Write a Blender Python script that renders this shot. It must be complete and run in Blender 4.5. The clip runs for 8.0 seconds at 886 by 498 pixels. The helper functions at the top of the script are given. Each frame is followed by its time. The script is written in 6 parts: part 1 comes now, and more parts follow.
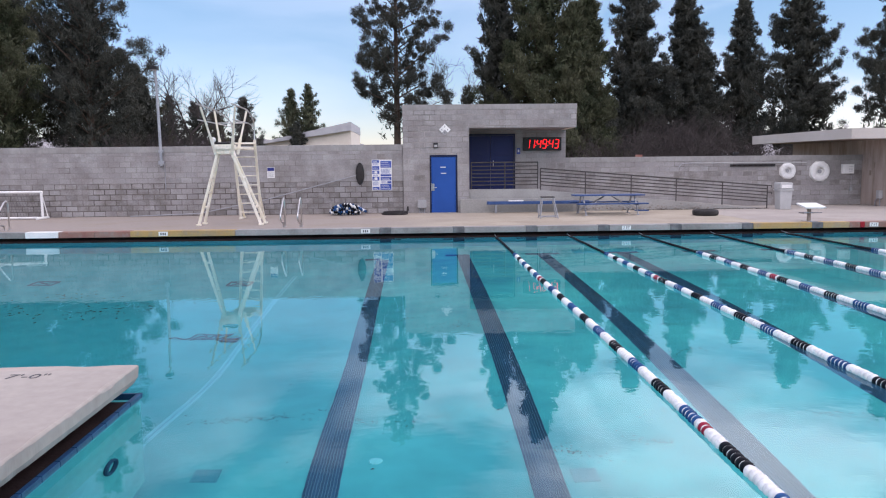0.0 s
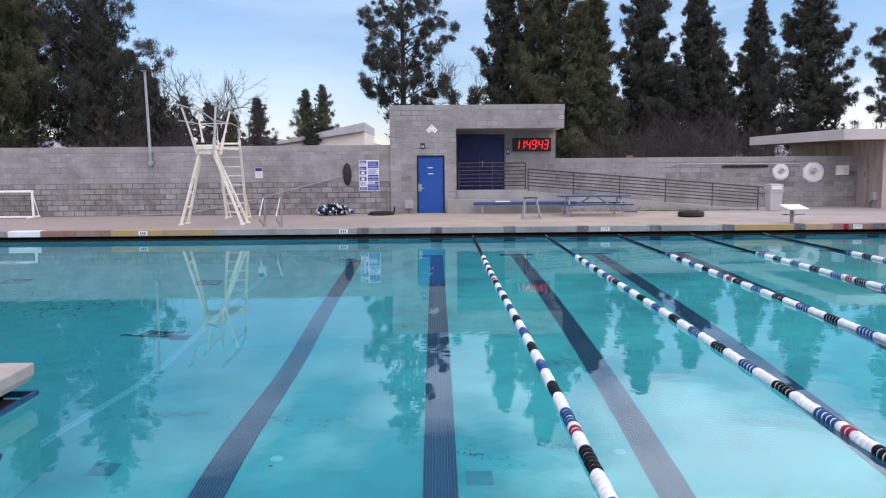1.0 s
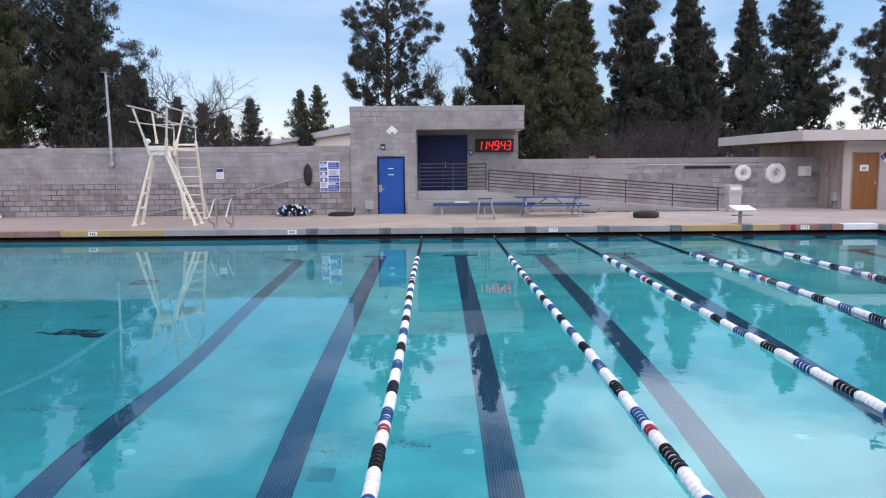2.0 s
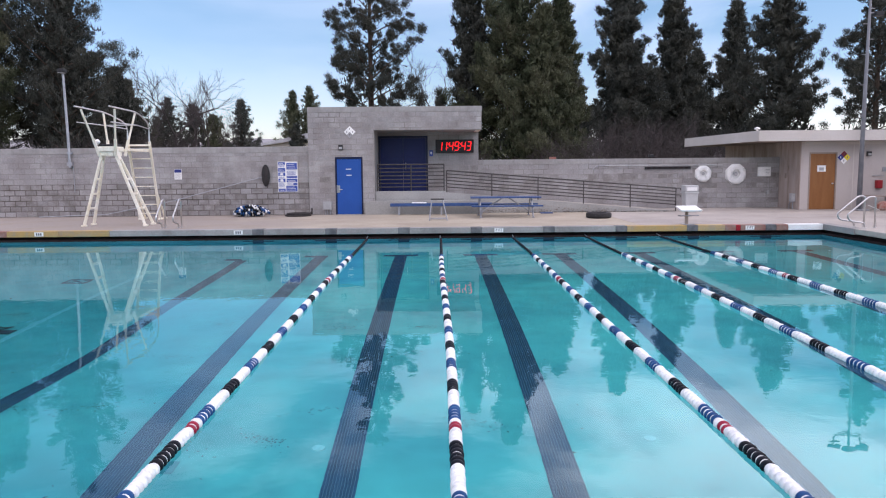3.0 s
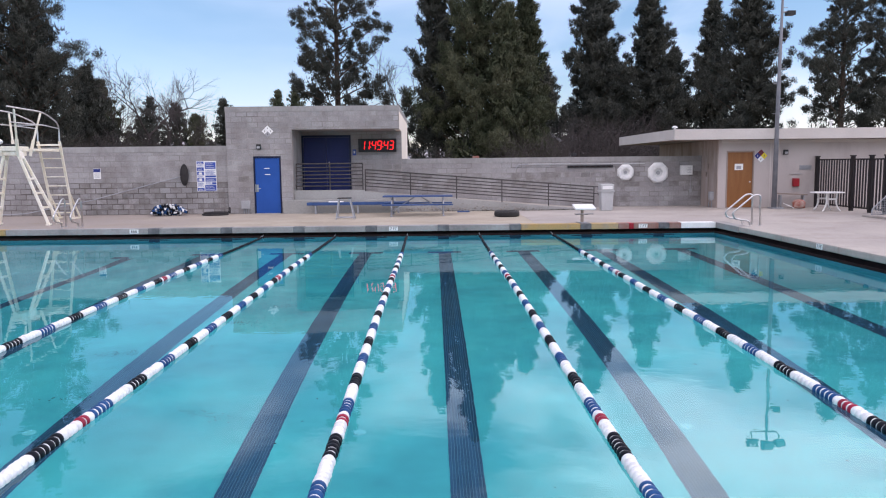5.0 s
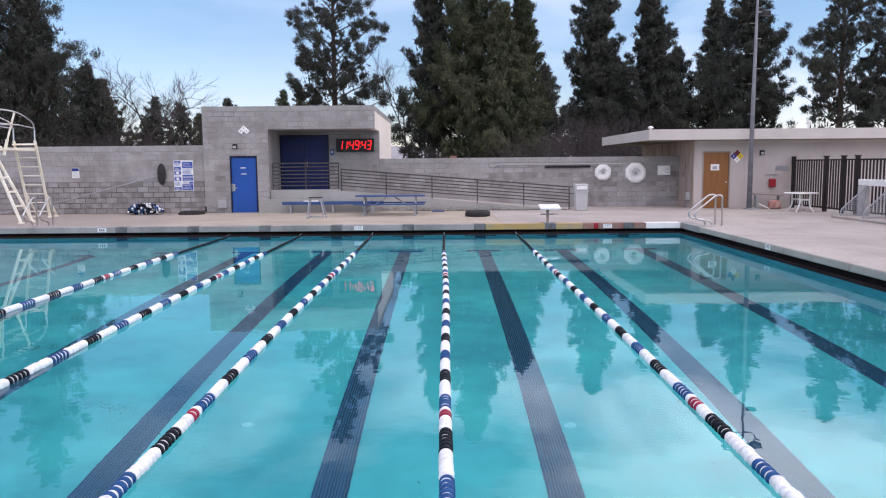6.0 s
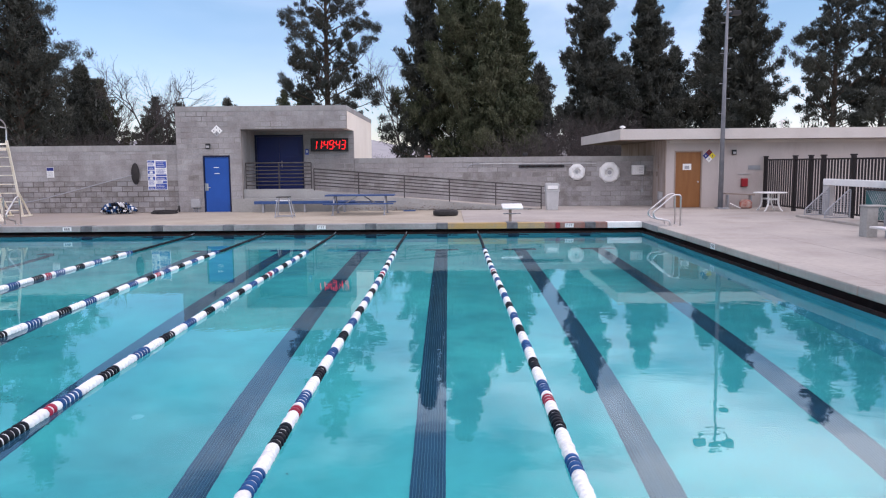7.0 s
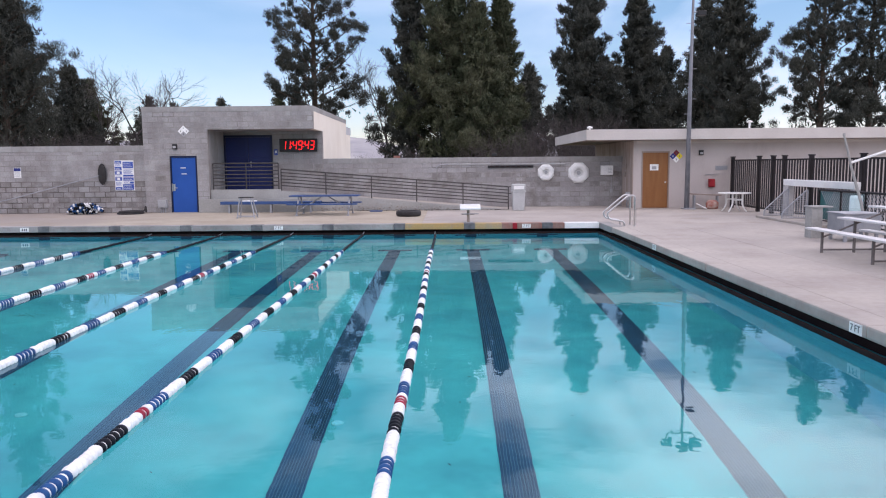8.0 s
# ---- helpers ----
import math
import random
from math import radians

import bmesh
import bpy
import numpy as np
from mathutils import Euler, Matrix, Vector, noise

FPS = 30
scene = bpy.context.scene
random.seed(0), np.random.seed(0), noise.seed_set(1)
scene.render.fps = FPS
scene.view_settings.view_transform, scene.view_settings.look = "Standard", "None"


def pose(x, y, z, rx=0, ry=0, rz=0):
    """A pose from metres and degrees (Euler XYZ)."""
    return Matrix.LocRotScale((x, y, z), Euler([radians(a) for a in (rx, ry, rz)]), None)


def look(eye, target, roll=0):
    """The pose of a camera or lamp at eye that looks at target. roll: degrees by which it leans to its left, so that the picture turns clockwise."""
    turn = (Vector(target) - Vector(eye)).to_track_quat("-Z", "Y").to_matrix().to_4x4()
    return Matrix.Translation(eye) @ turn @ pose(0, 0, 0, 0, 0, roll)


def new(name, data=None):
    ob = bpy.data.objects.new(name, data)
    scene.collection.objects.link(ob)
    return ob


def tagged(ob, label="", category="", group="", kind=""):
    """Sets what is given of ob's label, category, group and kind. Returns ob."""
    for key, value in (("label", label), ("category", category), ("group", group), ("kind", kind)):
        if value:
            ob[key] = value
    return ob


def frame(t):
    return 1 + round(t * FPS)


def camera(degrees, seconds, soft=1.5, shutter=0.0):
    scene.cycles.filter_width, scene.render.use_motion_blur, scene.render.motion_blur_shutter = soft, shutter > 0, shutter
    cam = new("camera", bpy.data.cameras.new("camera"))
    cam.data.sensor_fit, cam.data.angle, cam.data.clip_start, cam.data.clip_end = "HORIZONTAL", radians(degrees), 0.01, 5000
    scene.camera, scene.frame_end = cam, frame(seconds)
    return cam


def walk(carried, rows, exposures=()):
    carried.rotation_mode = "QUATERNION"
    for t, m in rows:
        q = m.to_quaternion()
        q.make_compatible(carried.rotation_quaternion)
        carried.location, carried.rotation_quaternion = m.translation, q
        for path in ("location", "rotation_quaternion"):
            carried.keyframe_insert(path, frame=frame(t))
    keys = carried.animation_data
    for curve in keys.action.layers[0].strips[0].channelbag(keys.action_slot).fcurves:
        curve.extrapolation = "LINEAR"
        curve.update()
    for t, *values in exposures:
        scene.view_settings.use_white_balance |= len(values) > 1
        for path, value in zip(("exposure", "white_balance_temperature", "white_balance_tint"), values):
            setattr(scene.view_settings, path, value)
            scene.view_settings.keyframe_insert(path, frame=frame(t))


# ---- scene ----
cam = camera(60.0, 8.0, soft=1.15)
PATH = [
    (0, (0.503, -0.135, 1.83), (0.569, 1.852, 1.61), -0.6),
    (0.5, (0.968, -0.127, 1.842), (1.012, 1.86, 1.621), -0.5),
    (1, (1.68, -0.153, 1.817), (1.699, 1.835, 1.599), -0.5),
    (1.5, (2.453, -0.211, 1.826), (2.469, 1.777, 1.609), -0.5),
    (2.8, (4.445, -0.319, 1.806), (4.464, 1.669, 1.59), -0.5),
    (3, (4.76, -0.333, 1.802), (4.78, 1.655, 1.587), -0.5),
    (3.5, (5.545, -0.381, 1.799), (5.567, 1.607, 1.584), -0.5),
    (4, (6.328, -0.437, 1.787), (6.35, 1.551, 1.572), -0.6),
    (4.5, (7.081, -0.474, 1.789), (7.105, 1.514, 1.573), -0.6),
    (5, (7.815, -0.524, 1.779), (7.839, 1.464, 1.561), -0.6),
    (5.2, (8.079, -0.554, 1.768), (8.109, 1.434, 1.552), -0.5),
    (6.5, (9.821, -0.684, 1.761), (9.803, 1.304, 1.542), -0.5),
    (7, (10.456, -0.737, 1.756), (10.439, 1.25, 1.537), -0.5),
    (7.5, (11.109, -0.744, 1.765), (11.091, 1.244, 1.546), -0.5),
    (8, (11.745, -0.721, 1.761), (11.727, 1.266, 1.542), -0.5),
]
walk(cam, [(t, look(eye, target, roll)) for t, eye, target, roll in PATH],
     exposures=[(0.0, -0.46, 6560, 24), (8.0, -0.46, 6560, 24)])


# ---- world, sun, exposure ----
SUN_EL, SUN_AZ = 34.0, 104.0          # degrees; azimuth from +y towards +x
world = bpy.data.worlds.new("sky_world")
scene.world = world
world.use_nodes = True
wn, wl = world.node_tree.nodes, world.node_tree.links
wn.clear()
w_out, w_bg = wn.new("ShaderNodeOutputWorld"), wn.new("ShaderNodeBackground")
w_sky = wn.new("ShaderNodeTexSky")
w_sky.sky_type, w_sky.sun_disc = "NISHITA", False
w_sky.sun_elevation, w_sky.sun_rotation = radians(SUN_EL), radians(SUN_AZ)
w_sky.air_density, w_sky.dust_density, w_sky.ozone_density = 1.0, 0.05, 2.1
w_co, w_map = wn.new("ShaderNodeTexCoord"), wn.new("ShaderNodeMapping")
w_map.inputs["Scale"].default_value = (1.6, 1.6, 5.0)
w_cl, w_ramp, w_mix = wn.new("ShaderNodeTexNoise"), wn.new("ShaderNodeValToRGB"), wn.new("ShaderNodeMix")
w_cl.inputs["Scale"].default_value, w_cl.inputs["Detail"].default_value = 1.6, 7.0
w_cl.inputs["Roughness"].default_value, w_cl.inputs["Distortion"].default_value = 0.5, 0.4
w_ramp.color_ramp.elements[0].position, w_ramp.color_ramp.elements[1].position = 0.43, 0.58
w_mix.data_type = "RGBA"
w_mix.inputs["B"].default_value = (23.8, 23.4, 24.2, 1)
wl.new(w_co.outputs["Generated"], w_map.inputs["Vector"])
wl.new(w_map.outputs[0], w_cl.inputs["Vector"])
wl.new(w_cl.outputs["Fac"], w_ramp.inputs[0])
w_sep, w_rise, w_mul = wn.new("ShaderNodeSeparateXYZ"), wn.new("ShaderNodeMapRange"), wn.new("ShaderNodeMath")
w_rise.interpolation_type = "SMOOTHSTEP"
for socket, value in (("From Min", 0.17), ("From Max", 0.38), ("To Min", 0.08), ("To Max", 0.9)):
    w_rise.inputs[socket].default_value = value
w_mul.operation = "MULTIPLY"
wl.new(w_co.outputs["Generated"], w_sep.inputs[0])
wl.new(w_sep.outputs["Z"], w_rise.inputs["Value"])
wl.new(w_ramp.outputs[0], w_mul.inputs[0])
wl.new(w_rise.outputs[0], w_mul.inputs[1])
w_side, w_cover = wn.new("ShaderNodeMapRange"), wn.new("ShaderNodeMath")   # more cloud towards the sun
for socket, value in (("From Min", -0.45), ("From Max", 0.35), ("To Min", 0.04), ("To Max", 1.0)):
    w_side.inputs[socket].default_value = value
w_cover.operation = "MULTIPLY"
w_away, w_square, w_sum = wn.new("ShaderNodeMath"), wn.new("ShaderNodeMath"), wn.new("ShaderNodeMath")   # and over the half behind the pool
w_away.operation, w_square.operation, w_sum.operation = "SUBTRACT", "POWER", "MULTIPLY_ADD"
w_away.inputs[0].default_value, w_square.inputs[1].default_value, w_sum.inputs[1].default_value = 1.0, 2.0, 0.6
wl.new(w_sep.outputs["Y"], w_away.inputs[1])
wl.new(w_away.outputs[0], w_square.inputs[0])
wl.new(w_square.outputs[0], w_sum.inputs[0])
wl.new(w_sep.outputs["X"], w_sum.inputs[2])
wl.new(w_sum.outputs[0], w_side.inputs["Value"])
wl.new(w_mul.outputs[0], w_cover.inputs[0])
wl.new(w_side.outputs[0], w_cover.inputs[1])
wl.new(w_cover.outputs[0], w_mix.inputs["Factor"])
w_air = wn.new("ShaderNodeMix")
w_air.data_type, w_air.blend_type = "RGBA", "MULTIPLY"
w_air.inputs["Factor"].default_value = 1.0
w_tint = wn.new("ShaderNodeValToRGB")                                       # a lilac haze low down
w_tint.color_ramp.elements[0].position, w_tint.color_ramp.elements[1].position = 0.02, 0.20
w_tint.color_ramp.elements[0].color, w_tint.color_ramp.elements[1].color = (0.93, 0.93, 1.04, 1), (0.89, 1.07, 1.09, 1)
wl.new(w_sep.outputs["Z"], w_tint.inputs[0])
wl.new(w_tint.outputs[0], w_air.inputs["B"])
wl.new(w_sky.outputs[0], w_air.inputs["A"])
wl.new(w_air.outputs["Result"], w_mix.inputs["A"])
wl.new(w_mix.outputs["Result"], w_bg.inputs["Color"])
w_bg.inputs["Strength"].default_value = 0.2
wl.new(w_bg.outputs[0], w_out.inputs[0])

sun_data = bpy.data.lights.new("sun", "SUN")
sun_data.energy, sun_data.angle, sun_data.color = 0.62, radians(25), (1.0, 0.86, 0.75)
sun_from = Vector((math.sin(radians(SUN_AZ)) * math.cos(radians(SUN_EL)), math.cos(radians(SUN_AZ)) * math.cos(radians(SUN_EL)), math.sin(radians(SUN_EL))))
new("sun", sun_data).matrix_world = look(sun_from * 60, (0, 0, 0))


# ---- materials ----
def mat(name, c1, c2=None, rough=0.8, scales=(1.5, 30.0), bump=0.0, metal=0.0, rand=0.0, island=0.0, fine=0.12, spec=0.35, stretch=(1, 1, 1), emit=0.0, stain=None, x_tone=None):
    """A weathered surface: two colours by broad noise, a drift to another colour along x (colour, from, to), blotches
    of a stain (colour, size, amount), a fine grain, relief, and a shift of tone from piece to piece.
    """
    m = bpy.data.materials.new(name)
    m.use_nodes = True
    n, l = m.node_tree.nodes, m.node_tree.links
    b = n["Principled BSDF"]
    c2 = c2 or tuple(c * 0.85 for c in c1)
    geo, mp = n.new("ShaderNodeNewGeometry"), n.new("ShaderNodeMapping")
    mp.inputs["Scale"].default_value = stretch
    l.new(geo.outputs["Position"], mp.inputs["Vector"])
    big, small = n.new("ShaderNodeTexNoise"), n.new("ShaderNodeTexNoise")
    big.inputs["Scale"].default_value, big.inputs["Detail"].default_value = scales[0], 5.0
    small.inputs["Scale"].default_value, small.inputs["Detail"].default_value = scales[1], 3.0
    for t in (big, small):
        l.new(mp.outputs[0], t.inputs["Vector"])
    ramp = n.new("ShaderNodeValToRGB")
    ramp.color_ramp.elements[0].position, ramp.color_ramp.elements[1].position = 0.35, 0.68
    ramp.color_ramp.elements[0].color, ramp.color_ramp.elements[1].color = (*c1, 1), (*c2, 1)
    l.new(big.outputs["Fac"], ramp.inputs[0])
    hsv = n.new("ShaderNodeHueSaturation")
    colour = ramp.outputs[0]
    if x_tone:
        axes, wander, x_ramp, blend = n.new("ShaderNodeSeparateXYZ"), n.new("ShaderNodeMath"), n.new("ShaderNodeMapRange"), n.new("ShaderNodeMix")
        l.new(geo.outputs["Position"], axes.inputs[0])
        wander.operation, wander.inputs[1].default_value = "MULTIPLY_ADD", 7.0
        l.new(big.outputs["Fac"], wander.inputs[0])
        l.new(axes.outputs["X"], wander.inputs[2])
        x_ramp.interpolation_type = "SMOOTHSTEP"
        for socket, amount in (("From Min", x_tone[1] + 3.5), ("From Max", x_tone[2] + 3.5), ("To Min", 1.0), ("To Max", 0.0)):
            x_ramp.inputs[socket].default_value = amount
        l.new(wander.outputs[0], x_ramp.inputs["Value"])
        blend.data_type = "RGBA"
        blend.inputs["B"].default_value = (*x_tone[0], 1)
        l.new(x_ramp.outputs[0], blend.inputs["Factor"])
        l.new(colour, blend.inputs["A"])
        colour = blend.outputs["Result"]
    if stain:
        blot, edge, mix = n.new("ShaderNodeTexNoise"), n.new("ShaderNodeMapRange"), n.new("ShaderNodeMix")
        blot.inputs["Scale"].default_value, blot.inputs["Detail"].default_value, blot.inputs["Roughness"].default_value = stain[1], 7.0, 0.62
        shift = n.new("ShaderNodeVectorMath")
        shift.inputs[1].default_value = (17.3, 4.1, 9.7)
        l.new(mp.outputs[0], shift.inputs[0])
        l.new(shift.outputs[0], blot.inputs["Vector"])
        for socket, amount in (("From Min", 0.50), ("From Max", 0.70), ("To Max", stain[2])):
            edge.inputs[socket].default_value = amount
        l.new(blot.outputs["Fac"], edge.inputs["Value"])
        mix.data_type = "RGBA"
        mix.inputs["B"].default_value = (*stain[0], 1)
        l.new(edge.outputs[0], mix.inputs["Factor"])
        l.new(colour, mix.inputs["A"])
        colour = mix.outputs["Result"]
    l.new(colour, hsv.inputs["Color"])
    grain = n.new("ShaderNodeMapRange")
    grain.inputs["To Min"].default_value, grain.inputs["To Max"].default_value = 1 - fine * 1.6, 1 + fine * 1.6
    l.new(small.outputs["Fac"], grain.inputs["Value"])
    value = grain.outputs[0]
    for amount, node, socket in ((rand, "ShaderNodeObjectInfo", "Random"), (island, "ShaderNodeNewGeometry", "Random Per Island")):
        if amount:
            src, rng, mul = n.new(node), n.new("ShaderNodeMapRange"), n.new("ShaderNodeMath")
            rng.inputs["To Min"].default_value, rng.inputs["To Max"].default_value = 1 - amount, 1 + amount
            mul.operation = "MULTIPLY"
            l.new(src.outputs[socket], rng.inputs["Value"])
            l.new(rng.outputs[0], mul.inputs[0])
            l.new(value, mul.inputs[1])
            value = mul.outputs[0]
    l.new(value, hsv.inputs["Value"])
    l.new(hsv.outputs[0], b.inputs["Base Color"])
    b.inputs["Roughness"].default_value, b.inputs["Metallic"].default_value = rough, metal
    b.inputs["Specular IOR Level"].default_value = spec
    if bump:
        bp = n.new("ShaderNodeBump")
        bp.inputs["Strength"].default_value, bp.inputs["Distance"].default_value = bump, 0.02
        l.new(small.outputs["Fac"], bp.inputs["Height"])
        l.new(bp.outputs[0], b.inputs["Normal"])
    if emit:
        b.inputs["Emission Color"].default_value, b.inputs["Emission Strength"].default_value = (*c1, 1), emit
    return m


M_BLOCK = mat("concrete_block", (0.284, 0.264, 0.256), (0.367, 0.352, 0.345), 0.95, (1.3, 22), 0.5, rand=0.08, fine=0.16, stain=((0.205, 0.188, 0.175), 1.5, 0.6))
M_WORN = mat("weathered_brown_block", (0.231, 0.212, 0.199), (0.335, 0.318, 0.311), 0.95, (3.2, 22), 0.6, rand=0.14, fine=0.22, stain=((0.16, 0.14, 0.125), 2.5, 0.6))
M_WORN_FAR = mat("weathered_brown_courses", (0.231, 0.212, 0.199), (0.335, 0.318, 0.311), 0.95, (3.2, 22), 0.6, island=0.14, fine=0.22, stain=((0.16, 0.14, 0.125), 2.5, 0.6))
M_BLOCK_FAR = mat("concrete_block_courses", (0.284, 0.264, 0.256), (0.367, 0.352, 0.345), 0.95, (1.3, 22), 0.5, island=0.08, fine=0.16, stain=((0.205, 0.188, 0.175), 1.5, 0.6))
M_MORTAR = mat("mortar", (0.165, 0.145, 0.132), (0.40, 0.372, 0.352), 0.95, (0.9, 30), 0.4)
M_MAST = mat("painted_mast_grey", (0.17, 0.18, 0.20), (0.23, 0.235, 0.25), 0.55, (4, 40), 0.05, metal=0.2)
M_MORTAR_LOW = mat("darker_lower_mortar", (0.0825, 0.0682, 0.0605), (0.22, 0.193, 0.176), 0.95, (1.1, 30), 0.5)
M_BAND = mat("plastered_band", (0.281, 0.268, 0.255), (0.357, 0.348, 0.335), 0.95, (1.3, 14), 0.3, stretch=(1, 1, 0.5), stain=((0.213, 0.2, 0.186), 1.9, 0.6))
M_CONC = mat("deck_concrete", (0.349, 0.312, 0.28), (0.442, 0.398, 0.349), 0.85, (0.35, 9), 0.12, fine=0.09, stain=((0.28, 0.237, 0.203), 0.8, 0.55))
M_CONC_SAND = mat("sandy_deck_concrete", (0.355, 0.305, 0.235), (0.44, 0.385, 0.30), 0.85, (0.35, 9), 0.12, fine=0.10, stain=((0.29, 0.24, 0.18), 0.7, 0.6), x_tone=((0.315, 0.272, 0.238), -4.0, 4.0))
M_COPING = mat("coping_concrete", (0.257, 0.245, 0.232), (0.349, 0.332, 0.315), 0.8, (1.2, 24), 0.2, rand=0.08, stain=((0.166, 0.158, 0.149), 3.0, 0.5))
M_RAMP = mat("ramp_concrete", (0.314, 0.308, 0.288), (0.392, 0.384, 0.36), 0.9, (0.9, 18), 0.25)
M_YELLOW = mat("yellow_paint_worn", (0.481, 0.307, 0.108), (0.415, 0.299, 0.158), 0.7, (2.2, 20), 0.1, rand=0.08, stain=((0.299, 0.257, 0.207), 4.0, 0.8))
M_REDBROWN = mat("red_paint_worn", (0.282, 0.116, 0.0913), (0.315, 0.199, 0.158), 0.7, (2.2, 20), 0.1, rand=0.08, stain=((0.274, 0.232, 0.207), 4.0, 0.7))
M_WHITE = mat("white_paint", (0.86, 0.85, 0.82), (0.78, 0.77, 0.74), 0.55, (3, 30), 0.05)
M_DARK = mat("black_paint_worn", (0.06, 0.06, 0.065), (0.17, 0.17, 0.17), 0.7, (4, 40), 0.1)
M_COPDARK = mat("dark_paint_faded", (0.10, 0.10, 0.105), (0.20, 0.20, 0.20), 0.7, (4, 40), 0.1)
# near black: the shade inside the gutter recess is in this colour
M_GUTTER = mat("gutter_dark_with_shade", (0.020, 0.013, 0.013), (0.034, 0.022, 0.021), 0.8, (3, 40), 0.2, spec=0.1)
M_BLUETILE = mat("blue_tile", (0.012, 0.05, 0.12), (0.02, 0.075, 0.17), 0.3, (8, 60), 0.1, rand=0.12)
# light lost in the deeper water is painted in as a darker floor at the left
M_POOL = mat("pool_plaster", (0.0364, 0.403, 0.424), (0.0638, 0.554, 0.541), 0.9, (0.45, 2.4), 0.0, fine=0.13, stain=((0.0292, 0.302, 0.341), 0.6, 0.7), x_tone=((0.0229, 0.335, 0.375), -4.0, 4.5))
M_POOL_SIDE = mat("pool_side_plaster", (0.045, 0.42, 0.46), (0.075, 0.55, 0.55), 0.9, (0.6, 6), 0.0, fine=0.10)
M_POOL_WALL = mat("pool_wall_tile", (0.032, 0.32, 0.42), (0.055, 0.41, 0.50), 0.6, (0.8, 12), 0.0, fine=0.12)
M_LINE = mat("lane_tile_dark", (0.006, 0.046, 0.098), (0.012, 0.068, 0.135), 0.6, (2, 30), 0.1, rand=0.18)
M_GROUT = mat("lane_grout", (0.075, 0.20, 0.26), (0.10, 0.23, 0.29), 0.8)
M_DRAIN = mat("drain_grey", (0.016, 0.22, 0.27), (0.03, 0.27, 0.32), 0.8)
M_PALE = mat("pale_fitting", (0.17, 0.62, 0.64), (0.14, 0.56, 0.59), 0.8)
M_STRIP = mat("pale_joint_strip", (0.096, 0.49, 0.555), (0.078, 0.432, 0.503), 0.8, (3, 20))
M_CREAM = mat("cream_fibreglass", (0.78, 0.71, 0.55), (0.86, 0.82, 0.73), 0.5, (2, 24), 0.05, stain=((0.62, 0.52, 0.36), 5.0, 0.5))
M_STEEL = mat("stainless_steel", (0.62, 0.61, 0.60), (0.52, 0.51, 0.50), 0.28, (6, 60), 0.0, metal=1.0)
M_GALV = mat("galvanised_steel", (0.40, 0.41, 0.43), (0.32, 0.33, 0.35), 0.5, (4, 40), 0.05, metal=0.6)
M_ALU = mat("aluminium_plank", (0.666, 0.657, 0.648), (0.558, 0.549, 0.54), 0.5, (3, 40), 0.05, metal=0.15)
M_RAIL = mat("railing_grey_paint", (0.045, 0.04, 0.038), (0.08, 0.073, 0.068), 0.6, (5, 40), 0.1)
M_BLUE = mat("blue_door_paint", (0.0102, 0.0723, 0.306), (0.0136, 0.085, 0.357), 0.45, (1.2, 30), 0.05, fine=0.06)
M_FRAME = mat("dark_navy_frame", (0.004, 0.008, 0.035), (0.006, 0.012, 0.05), 0.45)
M_NAVY = mat("navy_door_paint", (0.0048, 0.0112, 0.08), (0.0072, 0.016, 0.104), 0.45, (1.2, 30), 0.05)
M_BENCH = mat("blue_bench_paint", (0.028, 0.068, 0.184), (0.04, 0.088, 0.224), 0.5, (4, 30), 0.05)
M_STUCCO = mat("cream_stucco", (0.461, 0.406, 0.378), (0.507, 0.452, 0.418), 0.95, (0.6, 45), 0.35, fine=0.06, stretch=(1, 1, 0.4), stain=((0.384, 0.32, 0.289), 1.6, 0.5))
# brown streaks, with the side wall's shade also put into the base colour
M_STAINED = mat("stained_shaded_stucco", (0.365, 0.29, 0.249), (0.448, 0.373, 0.332), 0.95, (0.9, 45), 0.35, fine=0.08, stretch=(2.5, 2.5, 0.35), stain=((0.216, 0.158, 0.124), 1.4, 0.8))
M_STUCCO_W = mat("cream_side_wall", (0.76, 0.68, 0.58), (0.82, 0.75, 0.65), 0.95, (0.7, 30), 0.25, fine=0.05)
M_FASCIA = mat("roof_fascia", (0.515, 0.473, 0.432), (0.581, 0.539, 0.498), 0.85, (0.8, 30), 0.1, fine=0.06)
M_SOFFIT = mat("soffit", (0.34, 0.27, 0.225), (0.27, 0.21, 0.175), 0.9)
M_WOOD = mat("varnished_door_wood", (0.228, 0.0894, 0.0256), (0.274, 0.117, 0.0384), 0.5, (1.5, 22), 0.05, stretch=(4, 4, 0.5))
M_RUBBER = mat("black_rubber", (0.022, 0.02, 0.02), (0.04, 0.036, 0.034), 0.75, (5, 50), 0.3)
M_FENCE = mat("fence_dark_brown", (0.008, 0.0055, 0.006), (0.016, 0.0115, 0.012), 0.55, (3, 40), 0.05)
M_PLASTIC = mat("grey_plastic_bin", (0.429, 0.429, 0.421), (0.484, 0.484, 0.476), 0.55, (3, 40), 0.05)
# white paint greyed in its colour for shade
M_WHITE_SHADE = mat("shaded_white_paint", (0.44, 0.42, 0.41), (0.54, 0.52, 0.50), 0.8, (2, 24), 0.1)
M_WHITEPL = mat("white_plastic", (0.8, 0.791, 0.764), (0.736, 0.727, 0.699), 0.4, (4, 40), 0.03)
M_RED = mat("red_enamel", (0.36, 0.016, 0.028), (0.30, 0.016, 0.022), 0.4)
M_SIGNBLUE = mat("sign_blue", (0.035, 0.075, 0.32), (0.05, 0.095, 0.38), 0.5)
M_NAVYSIGN = mat("sign_navy", (0.018, 0.03, 0.17), (0.026, 0.04, 0.21), 0.5)
